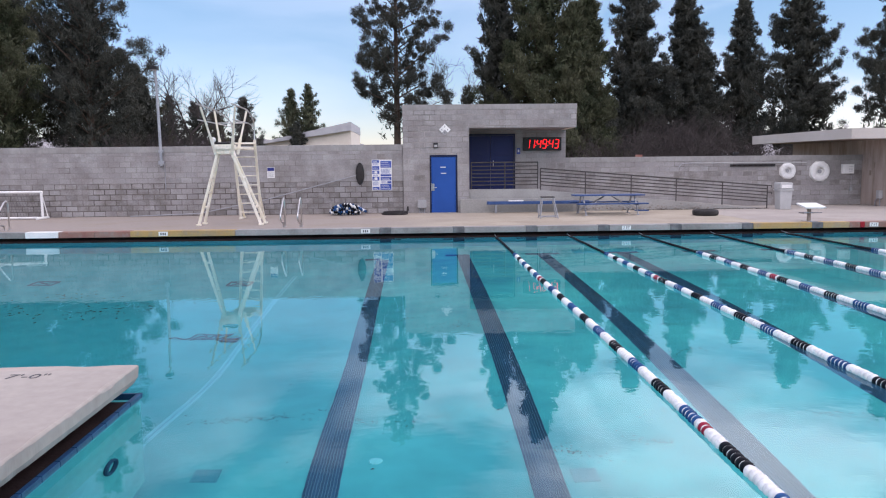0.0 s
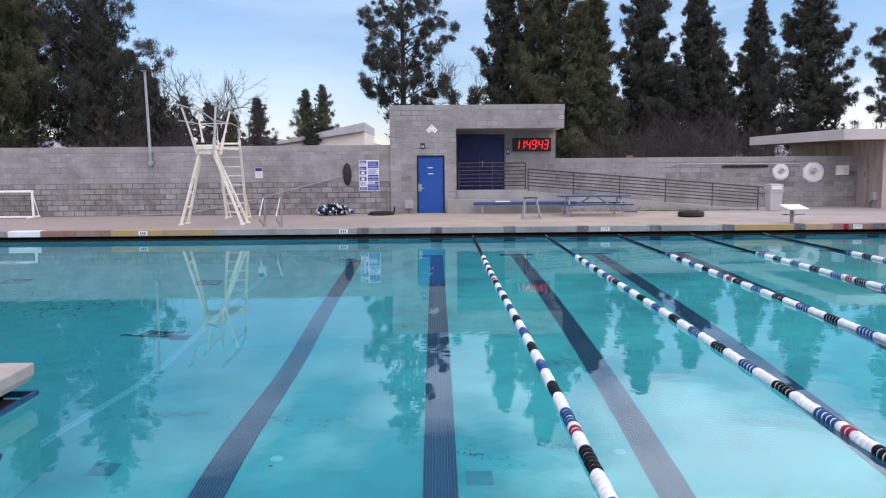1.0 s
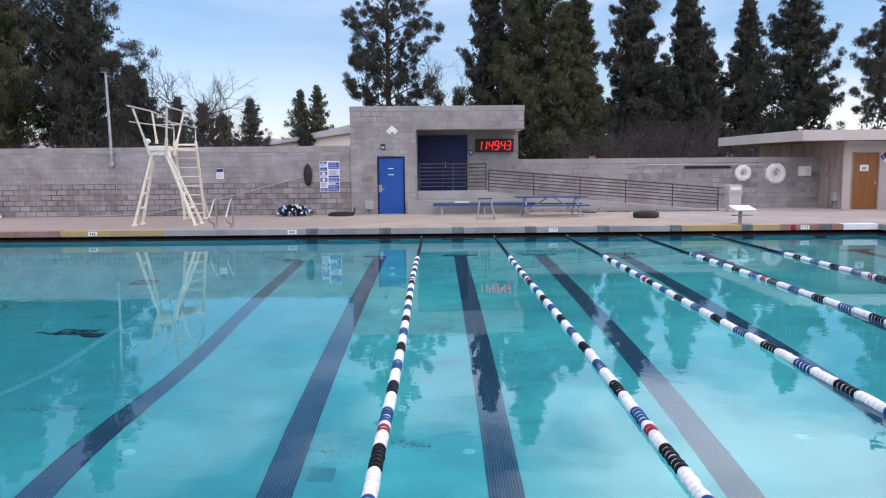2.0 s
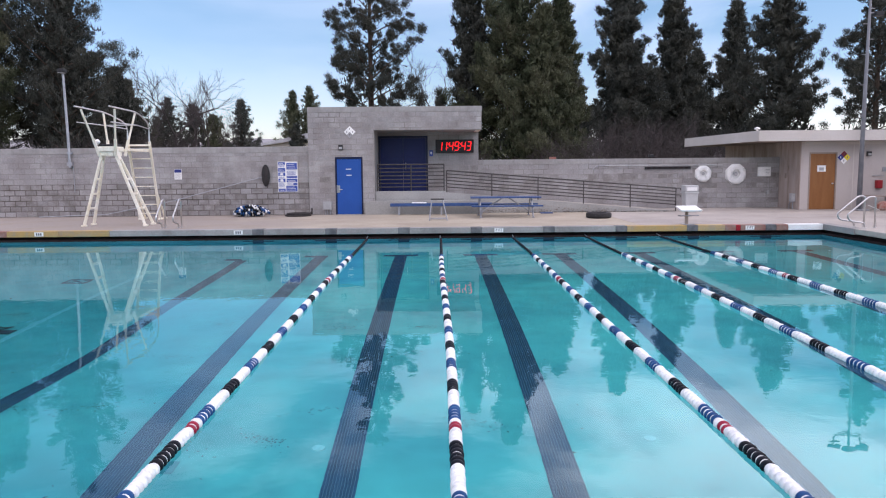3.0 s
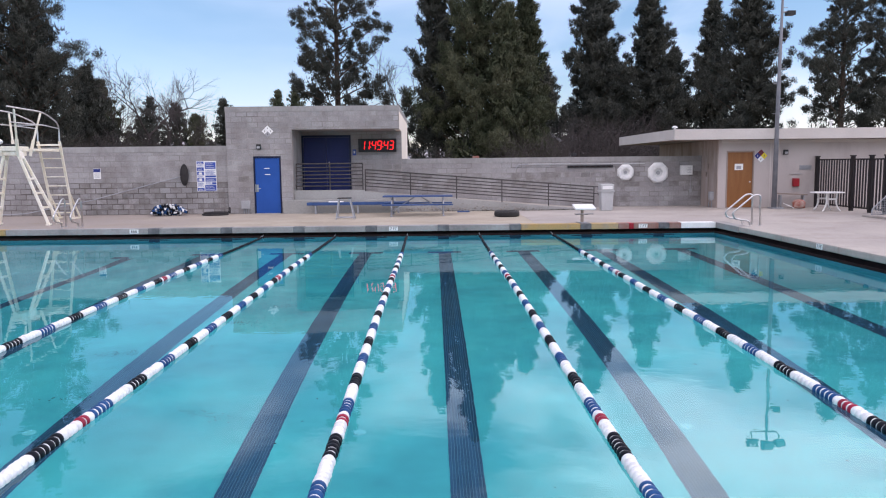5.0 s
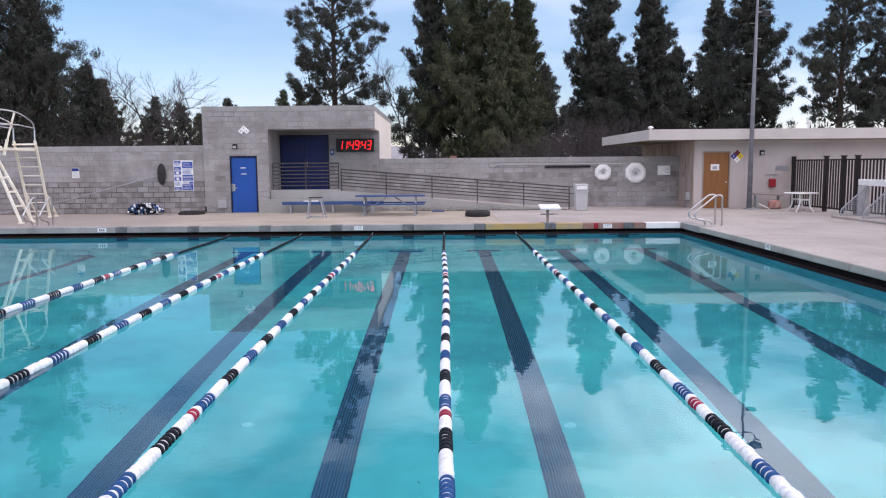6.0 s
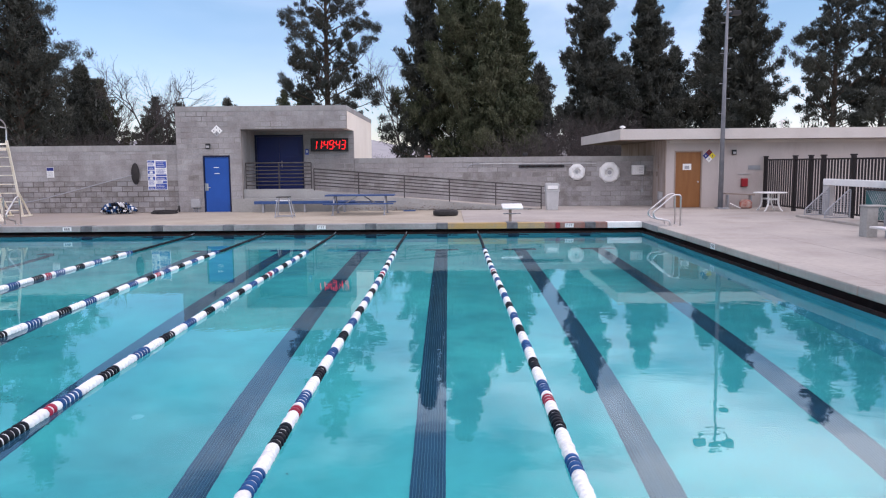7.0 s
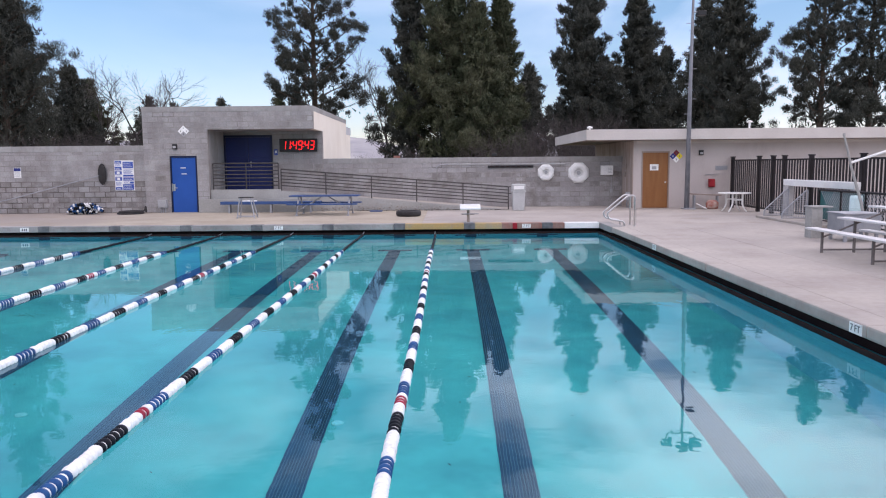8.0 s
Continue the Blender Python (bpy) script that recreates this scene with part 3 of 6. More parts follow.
for a, b, h, m in ((-0.055, 0.055, 0.014, M_STRIP), (-0.012, 0.012, 0.02, M_POOL_WALL)):
    bm = bmesh.new()
    row = [(bm.verts.new((-2.47 + a, y, floor_z(-2.47, y) + h)), bm.verts.new((-2.47 + b, y, floor_z(-2.47, y) + h))) for y in [CORNER_Y + 0.6 + 0.35 * i for i in range(32)]]
    for p, q in zip(row, row[1:]):
        bm.faces.new((p[0], p[1], q[1], q[0]))
    part("joint_strip", bm, m, joint)


# ---- block walls ----
def cut(rects, hole):
    out = []
    for x0, x1, z0, z1 in rects:
        a, b, c, d = max(x0, hole[0]), min(x1, hole[1]), max(z0, hole[2]), min(z1, hole[3])
        if a >= b or c >= d:
            out.append((x0, x1, z0, z1))
            continue
        for q in ((x0, a, z0, z1), (b, x1, z0, z1), (a, b, z0, c), (a, b, d, z1)):
            if q[1] - q[0] > 0.02 and q[3] - q[2] > 0.02:
                out.append(q)
    return out


def block_bm(w, h, bm=None, at=(0, 0, 0), proud=0.007):
    """The face of one block, standing a little proud of its joints, with worn edges."""
    bm = bm or bmesh.new()
    x, y, z = at
    v = [bm.verts.new((x + sx * (w / 2 - i), y - d, z + sz * (h / 2 - i))) for i, d in ((0.0, -0.002), (0.0, proud - 0.004), (0.006, proud)) for sx, sz in ((-1, -1), (1, -1), (1, 1), (-1, 1))]
    for k in (0, 4):
        for i in range(4):
            bm.faces.new((v[k + i], v[k + (i + 1) % 4], v[k + 4 + (i + 1) % 4], v[k + 4 + i]))
    bm.faces.new(v[8:12])
    return bm


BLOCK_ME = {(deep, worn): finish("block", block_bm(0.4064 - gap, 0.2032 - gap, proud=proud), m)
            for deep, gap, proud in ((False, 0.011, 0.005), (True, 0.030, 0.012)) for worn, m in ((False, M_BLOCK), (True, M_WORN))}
COURSE, UNIT = 0.2032, 0.4064


def block_face(wall, y, x0, x1, z0, z1, holes=(), near=(-1e9, 1e9), limit=300, raked=(), odds=0.8):
    """Lays running-bond blocks on the face at y of a wall; whole ones within near are single pieces, most in the raked courses have deep joints."""
    rest, brown, singles, dice = bmesh.new(), bmesh.new(), 0, random.Random(31)
    at = ORIGIN[wall.name]
    k = 0
    while z0 + k * COURSE < z1 - 0.03:
        za, zb = z0 + k * COURSE, min(z0 + (k + 1) * COURSE, z1)
        x = x0 - (UNIT / 2 if k % 2 else 0)
        while x < x1:
            rects = [(max(x, x0), min(x + UNIT, x1), za, zb)]
            for hole in holes:
                rects = cut(rects, hole)
            for a, b, c, d in rects:
                if b - a < 0.03:
                    continue
                cx, cz = (a + b) / 2, (c + d) / 2
                deep = dice.random() < (odds if k in raked else 0.06)
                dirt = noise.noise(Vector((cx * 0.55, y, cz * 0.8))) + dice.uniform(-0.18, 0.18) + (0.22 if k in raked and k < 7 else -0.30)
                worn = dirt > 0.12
                gap, proud = (0.030, 0.012) if deep else (0.011, 0.005)
                if b - a > UNIT - 1e-4 and d - c > COURSE - 1e-4 and near[0] < cx < near[1] and singles < limit:
                    ob = new("block", BLOCK_ME[deep, worn])
                    ob.parent, ob.location = wall, Vector((cx, y, cz)) - at
                    singles += 1
                else:
                    block_bm(b - a - gap, d - c - gap, brown if worn else rest, (cx, y, cz), proud)
            x += UNIT
        k += 1
    tagged(part("blockwork", rest, M_BLOCK_FAR, wall), kind="stuff")
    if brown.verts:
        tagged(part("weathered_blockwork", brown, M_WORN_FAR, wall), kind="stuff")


FRONT, BACK, HOUSE_W, HOUSE_H = 28.9, 31.0, 6.55, 4.04
wall_left = thing("wall_north", (-16, 28.97, 0), "weathered grey concrete block wall with a plastered top band", "wall", kind="structure")
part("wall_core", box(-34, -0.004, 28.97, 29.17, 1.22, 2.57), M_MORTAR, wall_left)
# below 1.22 m the joints take a darker mortar colour
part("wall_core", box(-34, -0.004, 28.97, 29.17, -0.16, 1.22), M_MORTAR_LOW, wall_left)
part("top_band", box(-34, -0.006, 28.958, 29.18, 2.36, 2.585, 0.012), M_BAND, wall_left)

wall_right = thing("wall_east", (12, 31.06, 0), "grey concrete block wall with a plastered top band", "wall", kind="structure")
part("wall_core", box(HOUSE_W + 0.004, 18.86, 31.06, 31.26, -0.16, 2.03), M_MORTAR, wall_right)
part("top_band", box(HOUSE_W + 0.006, 18.855, 31.048, 31.27, 1.83, 2.04, 0.012), M_BAND, wall_right)

house = thing("block_building", (3.2, FRONT, 0), "grey concrete block equipment building with a deep porch", "building")
part("wall", box(0, 1.04, FRONT, FRONT + 0.2, -0.16, HOUSE_H - 0.2), M_MORTAR, house)
part("wall", box(1.04, 2.0, FRONT, FRONT + 0.2, 2.16, HOUSE_H - 0.2), M_MORTAR, house)
part("wall", box(2.0, 2.49, FRONT, FRONT + 0.2, -0.16, HOUSE_H - 0.2), M_MORTAR, house)
part("wall", box(2.29, 2.49, FRONT + 0.2, BACK, -0.16, HOUSE_H - 0.2), M_BAND, house)
part("wall", box(2.49, HOUSE_W - 0.002, BACK, BACK + 0.2, -0.16, HOUSE_H - 0.2), M_MORTAR, house)
part("lintel", box(2.49, HOUSE_W - 0.002, FRONT, FRONT + 0.2, 3.16, HOUSE_H - 0.2), M_MORTAR, house)
part("side_wall", box(HOUSE_W - 0.2, HOUSE_W, BACK + 0.2, 38.4, -0.16, HOUSE_H - 0.2), M_STUCCO_W, house)
part("side_wall", box(HOUSE_W - 0.2, HOUSE_W, FRONT + 0.2, BACK + 0.2, 3.16, HOUSE_H - 0.2), M_STUCCO_W, house)
part("side_wall", box(0, 0.2, FRONT + 0.2, 38.4, -0.16, HOUSE_H - 0.2), M_STUCCO_W, house)
part("back_wall", box(0.2, HOUSE_W - 0.2, 38.2, 38.4, -0.16, HOUSE_H - 0.2), M_STUCCO_W, house)
part("porch_ceiling", box(2.49, HOUSE_W - 0.2, FRONT + 0.2, BACK, 3.165, 3.3), M_BAND, house)
part("roof", box(-0.012, HOUSE_W + 0.012, FRONT - 0.012, 38.42, HOUSE_H - 0.2, HOUSE_H, 0.012), M_BAND, house)

ramp = thing("access_ramp", (8, 29.1, 0), "concrete wheelchair ramp and landing along the block wall", "ramp", kind="structure")
bm = plate([(2.495, -0.1), (13.95, -0.1), (13.95, 0.0), (13.9, 0.01), (5.2, 0.80), (5.2, 0.86), (2.495, 0.86)], 29.0, 29.25)
part("ramp_wall", bm, M_RAMP, ramp)
bm = plate([(2.495, -0.1), (13.9, -0.1), (13.9, 0.0), (5.2, 0.74), (2.495, 0.76)], 29.252, 31.0)
part("ramp_floor", bm, M_CONC, ramp)
part("plinth", box(2.13, 6.4, 28.62, 28.895, -0.02, 0.51, 0.015), M_RAMP, ramp)

# ---- pool house at the right ----
hut = thing("pool_house", (28, 29.27, 0), "low cream stucco pool house with a flat overhanging roof", "building")
part("wall", box(18.86, 18.89, 29.272, 37.0, -0.16, 2.62), M_STAINED, hut, "brown-streaked side wall, coloured darker for shade")
part("wall", box(18.89, 19.2, 29.27, 37.0, -0.16, 2.62), M_STUCCO, hut)
part("wall", box(19.2, 20.28, 29.27, 29.47, 2.2, 2.62), M_STUCCO, hut)
part("wall", box(20.28, 48, 29.27, 29.47, -0.16, 2.62), M_STUCCO, hut)
part("wall", box(19.2, 48, 36.8, 37.0, -0.16, 2.62), M_STUCCO, hut)
part("wall_trim", box(20.9, 20.93, 29.262, 29.268, 0, 2.6), M_FASCIA, hut)
part("roof", box(16.97, 48.5, 28.62, 37.2, 2.72, 3.0, 0.02), M_FASCIA, hut, "cream painted roof slab")
part("fascia", box(16.94, 48.5, 28.58, 28.618, 2.62, 3.02, 0.01), M_FASCIA, hut)
part("fascia", box(16.93, 16.966, 28.622, 37.2, 2.62, 3.02, 0.01), M_FASCIA, hut)
part("wall_trim", box(19.0, 48, 29.235, 29.266, 2.50, 2.618, 0.004), M_FASCIA, hut)
part("soffit", box(16.97, 48.5, 28.62, 37.1, 2.63, 2.715), M_SOFFIT, hut)

# closing walls out of sight
for nm, b in (("wall_south", (-34, 60, -9.2, -9)), ("wall_west", (-34.2, -34, -9, 29)), ("wall_far_right", (60, 60.2, -9, 29))):
    solid(nm, box(*b, -0.16, 2.4), M_BAND, "plain grey plastered boundary wall", "wall", kind="structure")


# ---- doors and fittings of the block building ----
blue_door = thing("door_1", (1.52, 28.9, 0), "bright blue painted steel door in a navy frame", "door", kind="structure")
for b in ((1.0, 1.05, 0.0, 2.17), (1.99, 2.04, 0.0, 2.17), (1.05, 1.99, 2.11, 2.17)):
    part("door_frame", box(b[0], b[1], 28.875, 29.02, b[2], b[3], 0.006), M_FRAME, blue_door)
leaf = part("door_leaf", box(1.056, 1.984, 28.91, 28.955, 0.012, 2.106, 0.006), M_BLUE, blue_door)
part("door_handle", tube(arc([(1.13, 28.9, 0.95), (1.13, 28.86, 0.95), (1.26, 28.86, 0.95)], 0.03), 0.012), M_STEEL, leaf, "brushed steel lever")
part("lock_plate", box(1.08, 1.17, 28.903, 28.912, 0.83, 1.10, 0.004), M_STEEL, leaf)
part("guard_plate", box(1.046, 1.075, 28.866, 28.93, 0.82, 1.12, 0.004), M_STEEL, leaf)
for x0, x1, z in ((1.40, 1.60, 1.70), (1.42, 1.62, 1.47)):
    part("notice_strip", box(x0, x1, 28.904, 28.912, z, z + 0.03), M_WHITE, leaf)
part("threshold", box(1.05, 1.99, 28.87, 29.0, -0.004, 0.01), M_GALV, blue_door)

porch_door = thing("door_2", (3.5, 31, 0.8), "pair of navy blue steel doors in the shade of the porch", "door", kind="structure")
for b in ((2.5, 2.57, 0.76, 3.02), (4.42, 4.49, 0.76, 3.02), (2.57, 4.42, 2.94, 3.02)):
    part("door_frame", box(b[0], b[1], 30.95, 31.1, b[2], b[3], 0.006), M_FRAME, porch_door)
for a, b in ((2.575, 3.492), (3.498, 4.415)):
    leaf = part("door_leaf", box(a, b, 30.98, 31.03, 0.77, 2.935, 0.006), M_NAVY, porch_door)
    part("panel", box(a + 0.12, b - 0.12, 30.972, 30.982, 2.15, 2.78, 0.006), M_NAVY, leaf)
    part("kick_plate", box(a + 0.06, b - 0.06, 30.974, 30.982, 0.82, 1.05), M_NAVY, leaf)
part("door_handle", tube(arc([(3.6, 30.98, 1.7), (3.6, 30.93, 1.7), (3.6, 30.93, 1.95), (3.6, 30.98, 1.95)], 0.02), 0.012), M_STEEL, porch_door)

# the clock: a black case with slanting seven-segment figures
clock = thing("digital_clock", (5.58, 30.98, 2.33), "long black digital wall clock with glowing red figures", "clock")
part("case", box(4.81, 6.35, 30.86, 30.99, 2.33, 2.86, 0.012), M_BLACK, clock)
part("bezel", box(4.845, 6.315, 30.852, 30.862, 2.365, 2.825, 0.004), M_BLACK, clock)
SEGMENTS = {"1": "bc", "4": "fgbc", "9": "abcdfg", "3": "abcdg"}
cw, ch, cz, st = 0.145, 0.34, 2.425, 0.024


def segment_shape(s, x):
    h = ch / 2
    seg = {"a": (0, ch, cw, ch), "b": (cw, h, cw, ch), "c": (cw, 0, cw, h), "d": (0, 0, cw, 0), "e": (0, 0, 0, h), "f": (0, h, 0, ch), "g": (0, h, cw, h)}[s]
    g = 0.012
    x0, z0, x1, z1 = seg
    if x0 == x1:
        q = [(x0 - st / 2, z0 + g), (x0 + st / 2, z0 + g), (x0 + st / 2, z1 - g), (x0 - st / 2, z1 - g)]
    else:
        q = [(x0 + g, z0 - st / 2), (x1 - g, z0 - st / 2), (x1 - g, z0 + st / 2), (x0 + g, z0 + st / 2)]
    return plate([(x + a + b * 0.12, cz + b) for a, b in q], 30.846, 30.853)


for digit, x in zip("114943", (4.90, 5.09, 5.345, 5.57, 5.835, 6.06)):
    for s in SEGMENTS[digit]:
        part("segment", segment_shape(s, x), M_LED, clock)
for x in (5.295, 5.785):
    for z in (0.09, 0.24):
        part("colon_dot", box(x + z * 0.12 - 0.014, x + z * 0.12 + 0.014, 30.846, 30.853, cz + z, cz + z + 0.03), M_LED, clock)

sign = thing("access_sign", (4.63, 30.98, 2.2), "small blue accessibility sign on the porch wall", "sign")
part("plate", box(4.56, 4.70, 30.985, 30.992, 2.2, 2.44, 0.003), M_SIGNBLUE, sign)
part("symbol", box(4.6, 4.66, 30.981, 30.986, 2.28, 2.38), M_WHITE, sign)


def wall_lamp(x, y, z, w=0.17, h=0.19):
    lamp = thing("wall_lamp", (x, y, z), "small dark bulkhead lamp on the wall", "lamp")
    part("housing", box(x - w / 2, x + w / 2, y - 0.1, y + 0.0, z - h / 2, z + h / 2, 0.02), M_BLACK, lamp)
    part("lens", box(x - w * 0.35, x + w * 0.35, y - 0.115, y - 0.098, z - h * 0.35, z + h * 0.1, 0.006), M_GREY, lamp)
    return lamp


wall_lamp(1.23, 28.892, 2.53)
wall_lamp(21.48, 29.268, 2.13)


def diamond(x, y, z, r, quarters, label):
    """A hazard diamond of four small squares set on edge."""
    d = thing("hazard_sign", (x, y, z), label, "sign")
    part("plate", plate([(x - r, z), (x, z - r), (x + r, z), (x, z + r)], y - 0.006, y + 0.004), M_WHITE, d)
    for (a, b), m in zip(((-1, 0), (0, 1), (1, 0), (0, -1)), quarters):
        cx, cz2, q = x + a * r * 0.5, z + b * r * 0.5, r * 0.495
        part("quarter", plate([(cx - q, cz2), (cx, cz2 - q), (cx + q, cz2), (cx, cz2 + q)], y - 0.011, y - 0.0065), m, d)
        part("mark", box(cx - q * 0.1, cx + q * 0.1, y - 0.014, y - 0.0112, cz2 - q * 0.28, cz2 + q * 0.28), M_DARK if m is not M_NAVYSIGN else M_WHITE, d)
    return d


diamond(1.58, 28.89, 3.11, 0.22, (M_WHITE, M_WHITE, M_WHITE, M_GREY), "faded white hazard diamond on the block wall")
diamond(20.53, 29.262, 2.0, 0.255, (M_NAVYSIGN, M_MAROON, M_SIGNYEL, M_WHITE), "hazard diamond in blue, red, yellow and white")

meter = thing("electrical_box", (0.48, 28.85, 0), "small grey electrical box on conduit legs", "electrical box")
part("casing", box(0.53, 0.86, 28.70, 28.89, 0.19, 0.50, 0.012), M_GREY, meter)
part("cover", box(0.55, 0.84, 28.69, 28.702, 0.21, 0.48, 0.005), M_GREY, meter)
for x in (0.61, 0.69, 0.78):
    part("conduit", tube([(x, 28.8, -0.005), (x, 28.8, 0.2)], 0.018), M_GALV, meter)

# railing on the landing and down the ramp
rail = thing("ramp_railing", (8, 29.12, 0), "dark grey pipe railing along the landing and ramp", "railing")
RY = 29.12
ramp_top = lambda x: 0.86 if x <= 5.2 else 0.80 - (x - 5.2) * 0.0908
rail_top = lambda x: 1.87 if x < 5.1 else 1.64 - (x - 5.12) * 0.0853
for x in (2.58, 3.86, 5.12):
    part("post", tube([(x, RY, 0.85), (x, RY, 1.87)], 0.022), M_RAIL, rail)
for i in range(7):
    z = 1.87 - i * 0.142
    part("rail_bar", tube([(2.58, RY, z), (5.12, RY, z)], 0.026 if i == 0 else 0.020), M_RAIL, rail)
for x in (5.22, 6.95, 8.72, 10.47, 12.27, 14.03):
    part("post", tube([(x, RY, max(ramp_top(x), 0.0) - 0.02), (x, RY, rail_top(x))], 0.022), M_RAIL, rail)
for i in range(6):
    part("rail_bar", tube([(5.22, RY, rail_top(5.22) - i * 0.125), (14.03, RY, rail_top(14.03) - i * 0.125)], 0.026 if i == 0 else 0.020), M_RAIL, rail)
for z in (0.0, -0.26):
    part("end_return", tube(arc([(14.03, RY, 0.88 + z), (14.2, RY, 0.88 + z), (14.2, RY, 0.80 + z)], 0.05), 0.018), M_RAIL, rail)


# ---- notices and things on the far-left wall ----
board = thing("notice_board", (-0.8, 28.95, 0.87), "white pool rules board with blue panels", "sign")
part("plate", box(-1.18, -0.43, 28.945, 28.96, 0.87, 2.02, 0.004), M_WHITE, board)
for x0, x1, z0, z1 in ((-1.16, -0.90, 1.90, 2.0), (-1.16, -0.90, 1.64, 1.78), (-1.16, -0.90, 1.48, 1.61), (-1.16, -0.90, 1.24, 1.38), (-1.16, -0.90, 0.89, 1.0),
                       (-0.85, -0.45, 1.72, 1.97), (-0.85, -0.45, 1.40, 1.47), (-0.85, -0.45, 1.24, 1.37), (-0.60, -0.45, 1.13, 1.21), (-0.87, -0.45, 0.89, 1.11)):
    p = part("panel", box(x0, x1, 28.938, 28.9445, z0, z1), M_SIGNBLUE, board)
    if z1 - z0 > 0.1:
        for k in range(3 if z1 - z0 > 0.2 else 2):
            zz = z0 + (z1 - z0) * (0.2 + 0.27 * k)
            part("text_bar", box(x0 + 0.03, x1 - 0.04 - 0.03 * k, 28.935, 28.9378, zz, zz + 0.011), M_WHITE, p)
    if x1 < -0.8 and 1.2 < z0 < 1.6:
        part("pictogram", box(x0 + 0.08, x1 - 0.08, 28.9325, 28.9348, z0 + 0.02, z1 - 0.02, 0.001), M_WHITE, p)
for k, z in enumerate((1.50, 1.525, 1.55, 1.575, 1.60, 1.63, 1.66, 1.20, 1.17, 1.14)):
    part("text_bar", box(-0.84, -0.47 - 0.04 * (k % 3) - (0.12 if z < 1.3 else 0), 28.941, 28.9445, z, z + 0.011), M_SIGNBLUE, board)
for k, z in enumerate((1.82, 1.845, 1.87, 1.43, 1.41, 1.19, 1.165, 1.14, 1.115, 1.09, 1.06)):
    part("text_bar", box(-1.15, -0.92 - 0.03 * (k % 2), 28.941, 28.9445, z, z + 0.010), M_SIGNBLUE, board)
small = thing("notice_sign", (-4.95, 28.95, 1.38), "small white notice with a blue heading", "sign")
part("plate", box(-5.09, -4.81, 28.95, 28.96, 1.38, 1.77, 0.003), M_WHITE, small)
part("heading", box(-5.08, -4.82, 28.945, 28.9496, 1.64, 1.76), M_NAVYSIGN, small)
for k in range(6):
    part("text_bar", box(-5.07, -4.86 + 0.02 * (k % 2), 28.946, 28.9496, 1.602 - k * 0.035, 1.614 - k * 0.035), M_GREY, small)

skimmer = thing("skimmer_net", (-1.85, 28.85, 1.0), "long aluminium pole with a dark oval skimmer net against the wall", "pool net")
part("pole", tube([(-10.1, 28.6, 0.025), (-7.6, 28.65, 0.10), (-5.2, 28.72, 0.56), (-1.7, 28.86, 1.46)], 0.019), M_GALV, skimmer)
bm = torus(0.36, 0.022, "y", (0, 0, 0), 24, 6)
bmesh.ops.scale(bm, verts=bm.verts, vec=(0.42, 1, 1.08))
bmesh.ops.translate(bm, verts=bm.verts, vec=(-1.62, 28.86, 1.5))
part("hoop", bm, M_BLACK, skimmer)
bm = lathe([(0.02, -0.07), (0.2, -0.05), (0.33, -0.02), (0.36, 0.0)], 20, "y")
bmesh.ops.scale(bm, verts=bm.verts, vec=(0.42, 1, 1.08))
bmesh.ops.translate(bm, verts=bm.verts, vec=(-1.62, 28.86, 1.5))
part("net_bag", bm, M_RUBBER, skimmer)

pole = thing("light_pole", (-8.96, 28.9, 1.95), "thin galvanised light pole bracketed to the block wall", "light pole")
part("shaft", tube([(-8.96, 28.88, 1.86), (-8.98, 28.88, 3.5), (-9.02, 28.88, 5.35)], 0.055, 10, None, 0.045), M_GALV, pole)
part("bracket", box(-9.06, -8.86, 28.83, 28.965, 1.92, 2.06, 0.01), M_GALV, pole)
part("bracket", box(-9.05, -8.87, 28.84, 28.962, 2.36, 2.45, 0.01), M_GALV, pole)
part("conduit", tube([(-8.86, 28.93, 0.9), (-8.86, 28.93, 1.93)], 0.012), M_GALV, pole)
head = part("lamp_head", box(-9.14, -8.9, 28.66, 28.96, 5.36, 5.50, 0.02), M_BLACK, pole)
part("lens", box(-9.12, -8.92, 28.67, 28.9, 5.350, 5.362), M_GREY, head)


# ---- lifeguard chair ----
chair = thing("lifeguard_chair", (-5.4, 23.8, 0), "tall cream lifeguard chair with ladder and steel rails", "lifeguard chair")
part("seat_box", box(-5.75, -5.24, 22.97, 23.74, 2.34, 2.50, 0.03), M_CREAM, chair)
part("seat_skirt", box(-5.70, -5.29, 23.02, 23.69, 2.20, 2.345, 0.03), M_CREAM, chair)
part("cushion", box(-5.71, -5.28, 23.0, 23.68, 2.50, 2.57, 0.03), M_BLACK, chair, "dark seat pad")
part("platform", box(-5.76, -5.02, 23.745, 25.3, 2.36, 2.43, 0.012), M_CREAM, chair)
for s, xt, xb in ((-1, -5.66, -6.34), (1, -5.26, -4.42)):
    part("leg_head", beam((xt, 23.16, 2.34), (xt + (xb - xt) * 0.09, 23.16, 2.08), 0.10, 0.26, up=(0, 1, 0), bevel=0.02), M_CREAM, chair)
    for yt, yb in ((23.07, 23.05), (23.25, 23.74)):
        part("leg", beam((xt, yt, 2.3), (xb, yb, 0.02), 0.08, 0.085, up=(0, 1, 0), bevel=0.015), M_CREAM, chair)
        part("foot", box(xb - 0.07, xb + 0.07, yb - 0.08, yb + 0.08, 0.0, 0.06, 0.015), M_CREAM, chair)
    for q in (0.36, 0.56, 0.76):
        x, z, ya, yc = xt + (xb - xt) * q, 2.3 - 2.28 * q, 23.07 - 0.02 * q, 23.25 + 0.49 * q
        part("gusset", beam((x, ya, z), (x, yc, z), 0.05, 0.07, bevel=0.012), M_CREAM, chair)
LB, LT = ((-5.70, 26.0, 0.0), (-5.0, 26.0, 0.0)), ((-5.72, 25.28, 2.72), (-4.99, 25.28, 2.72))
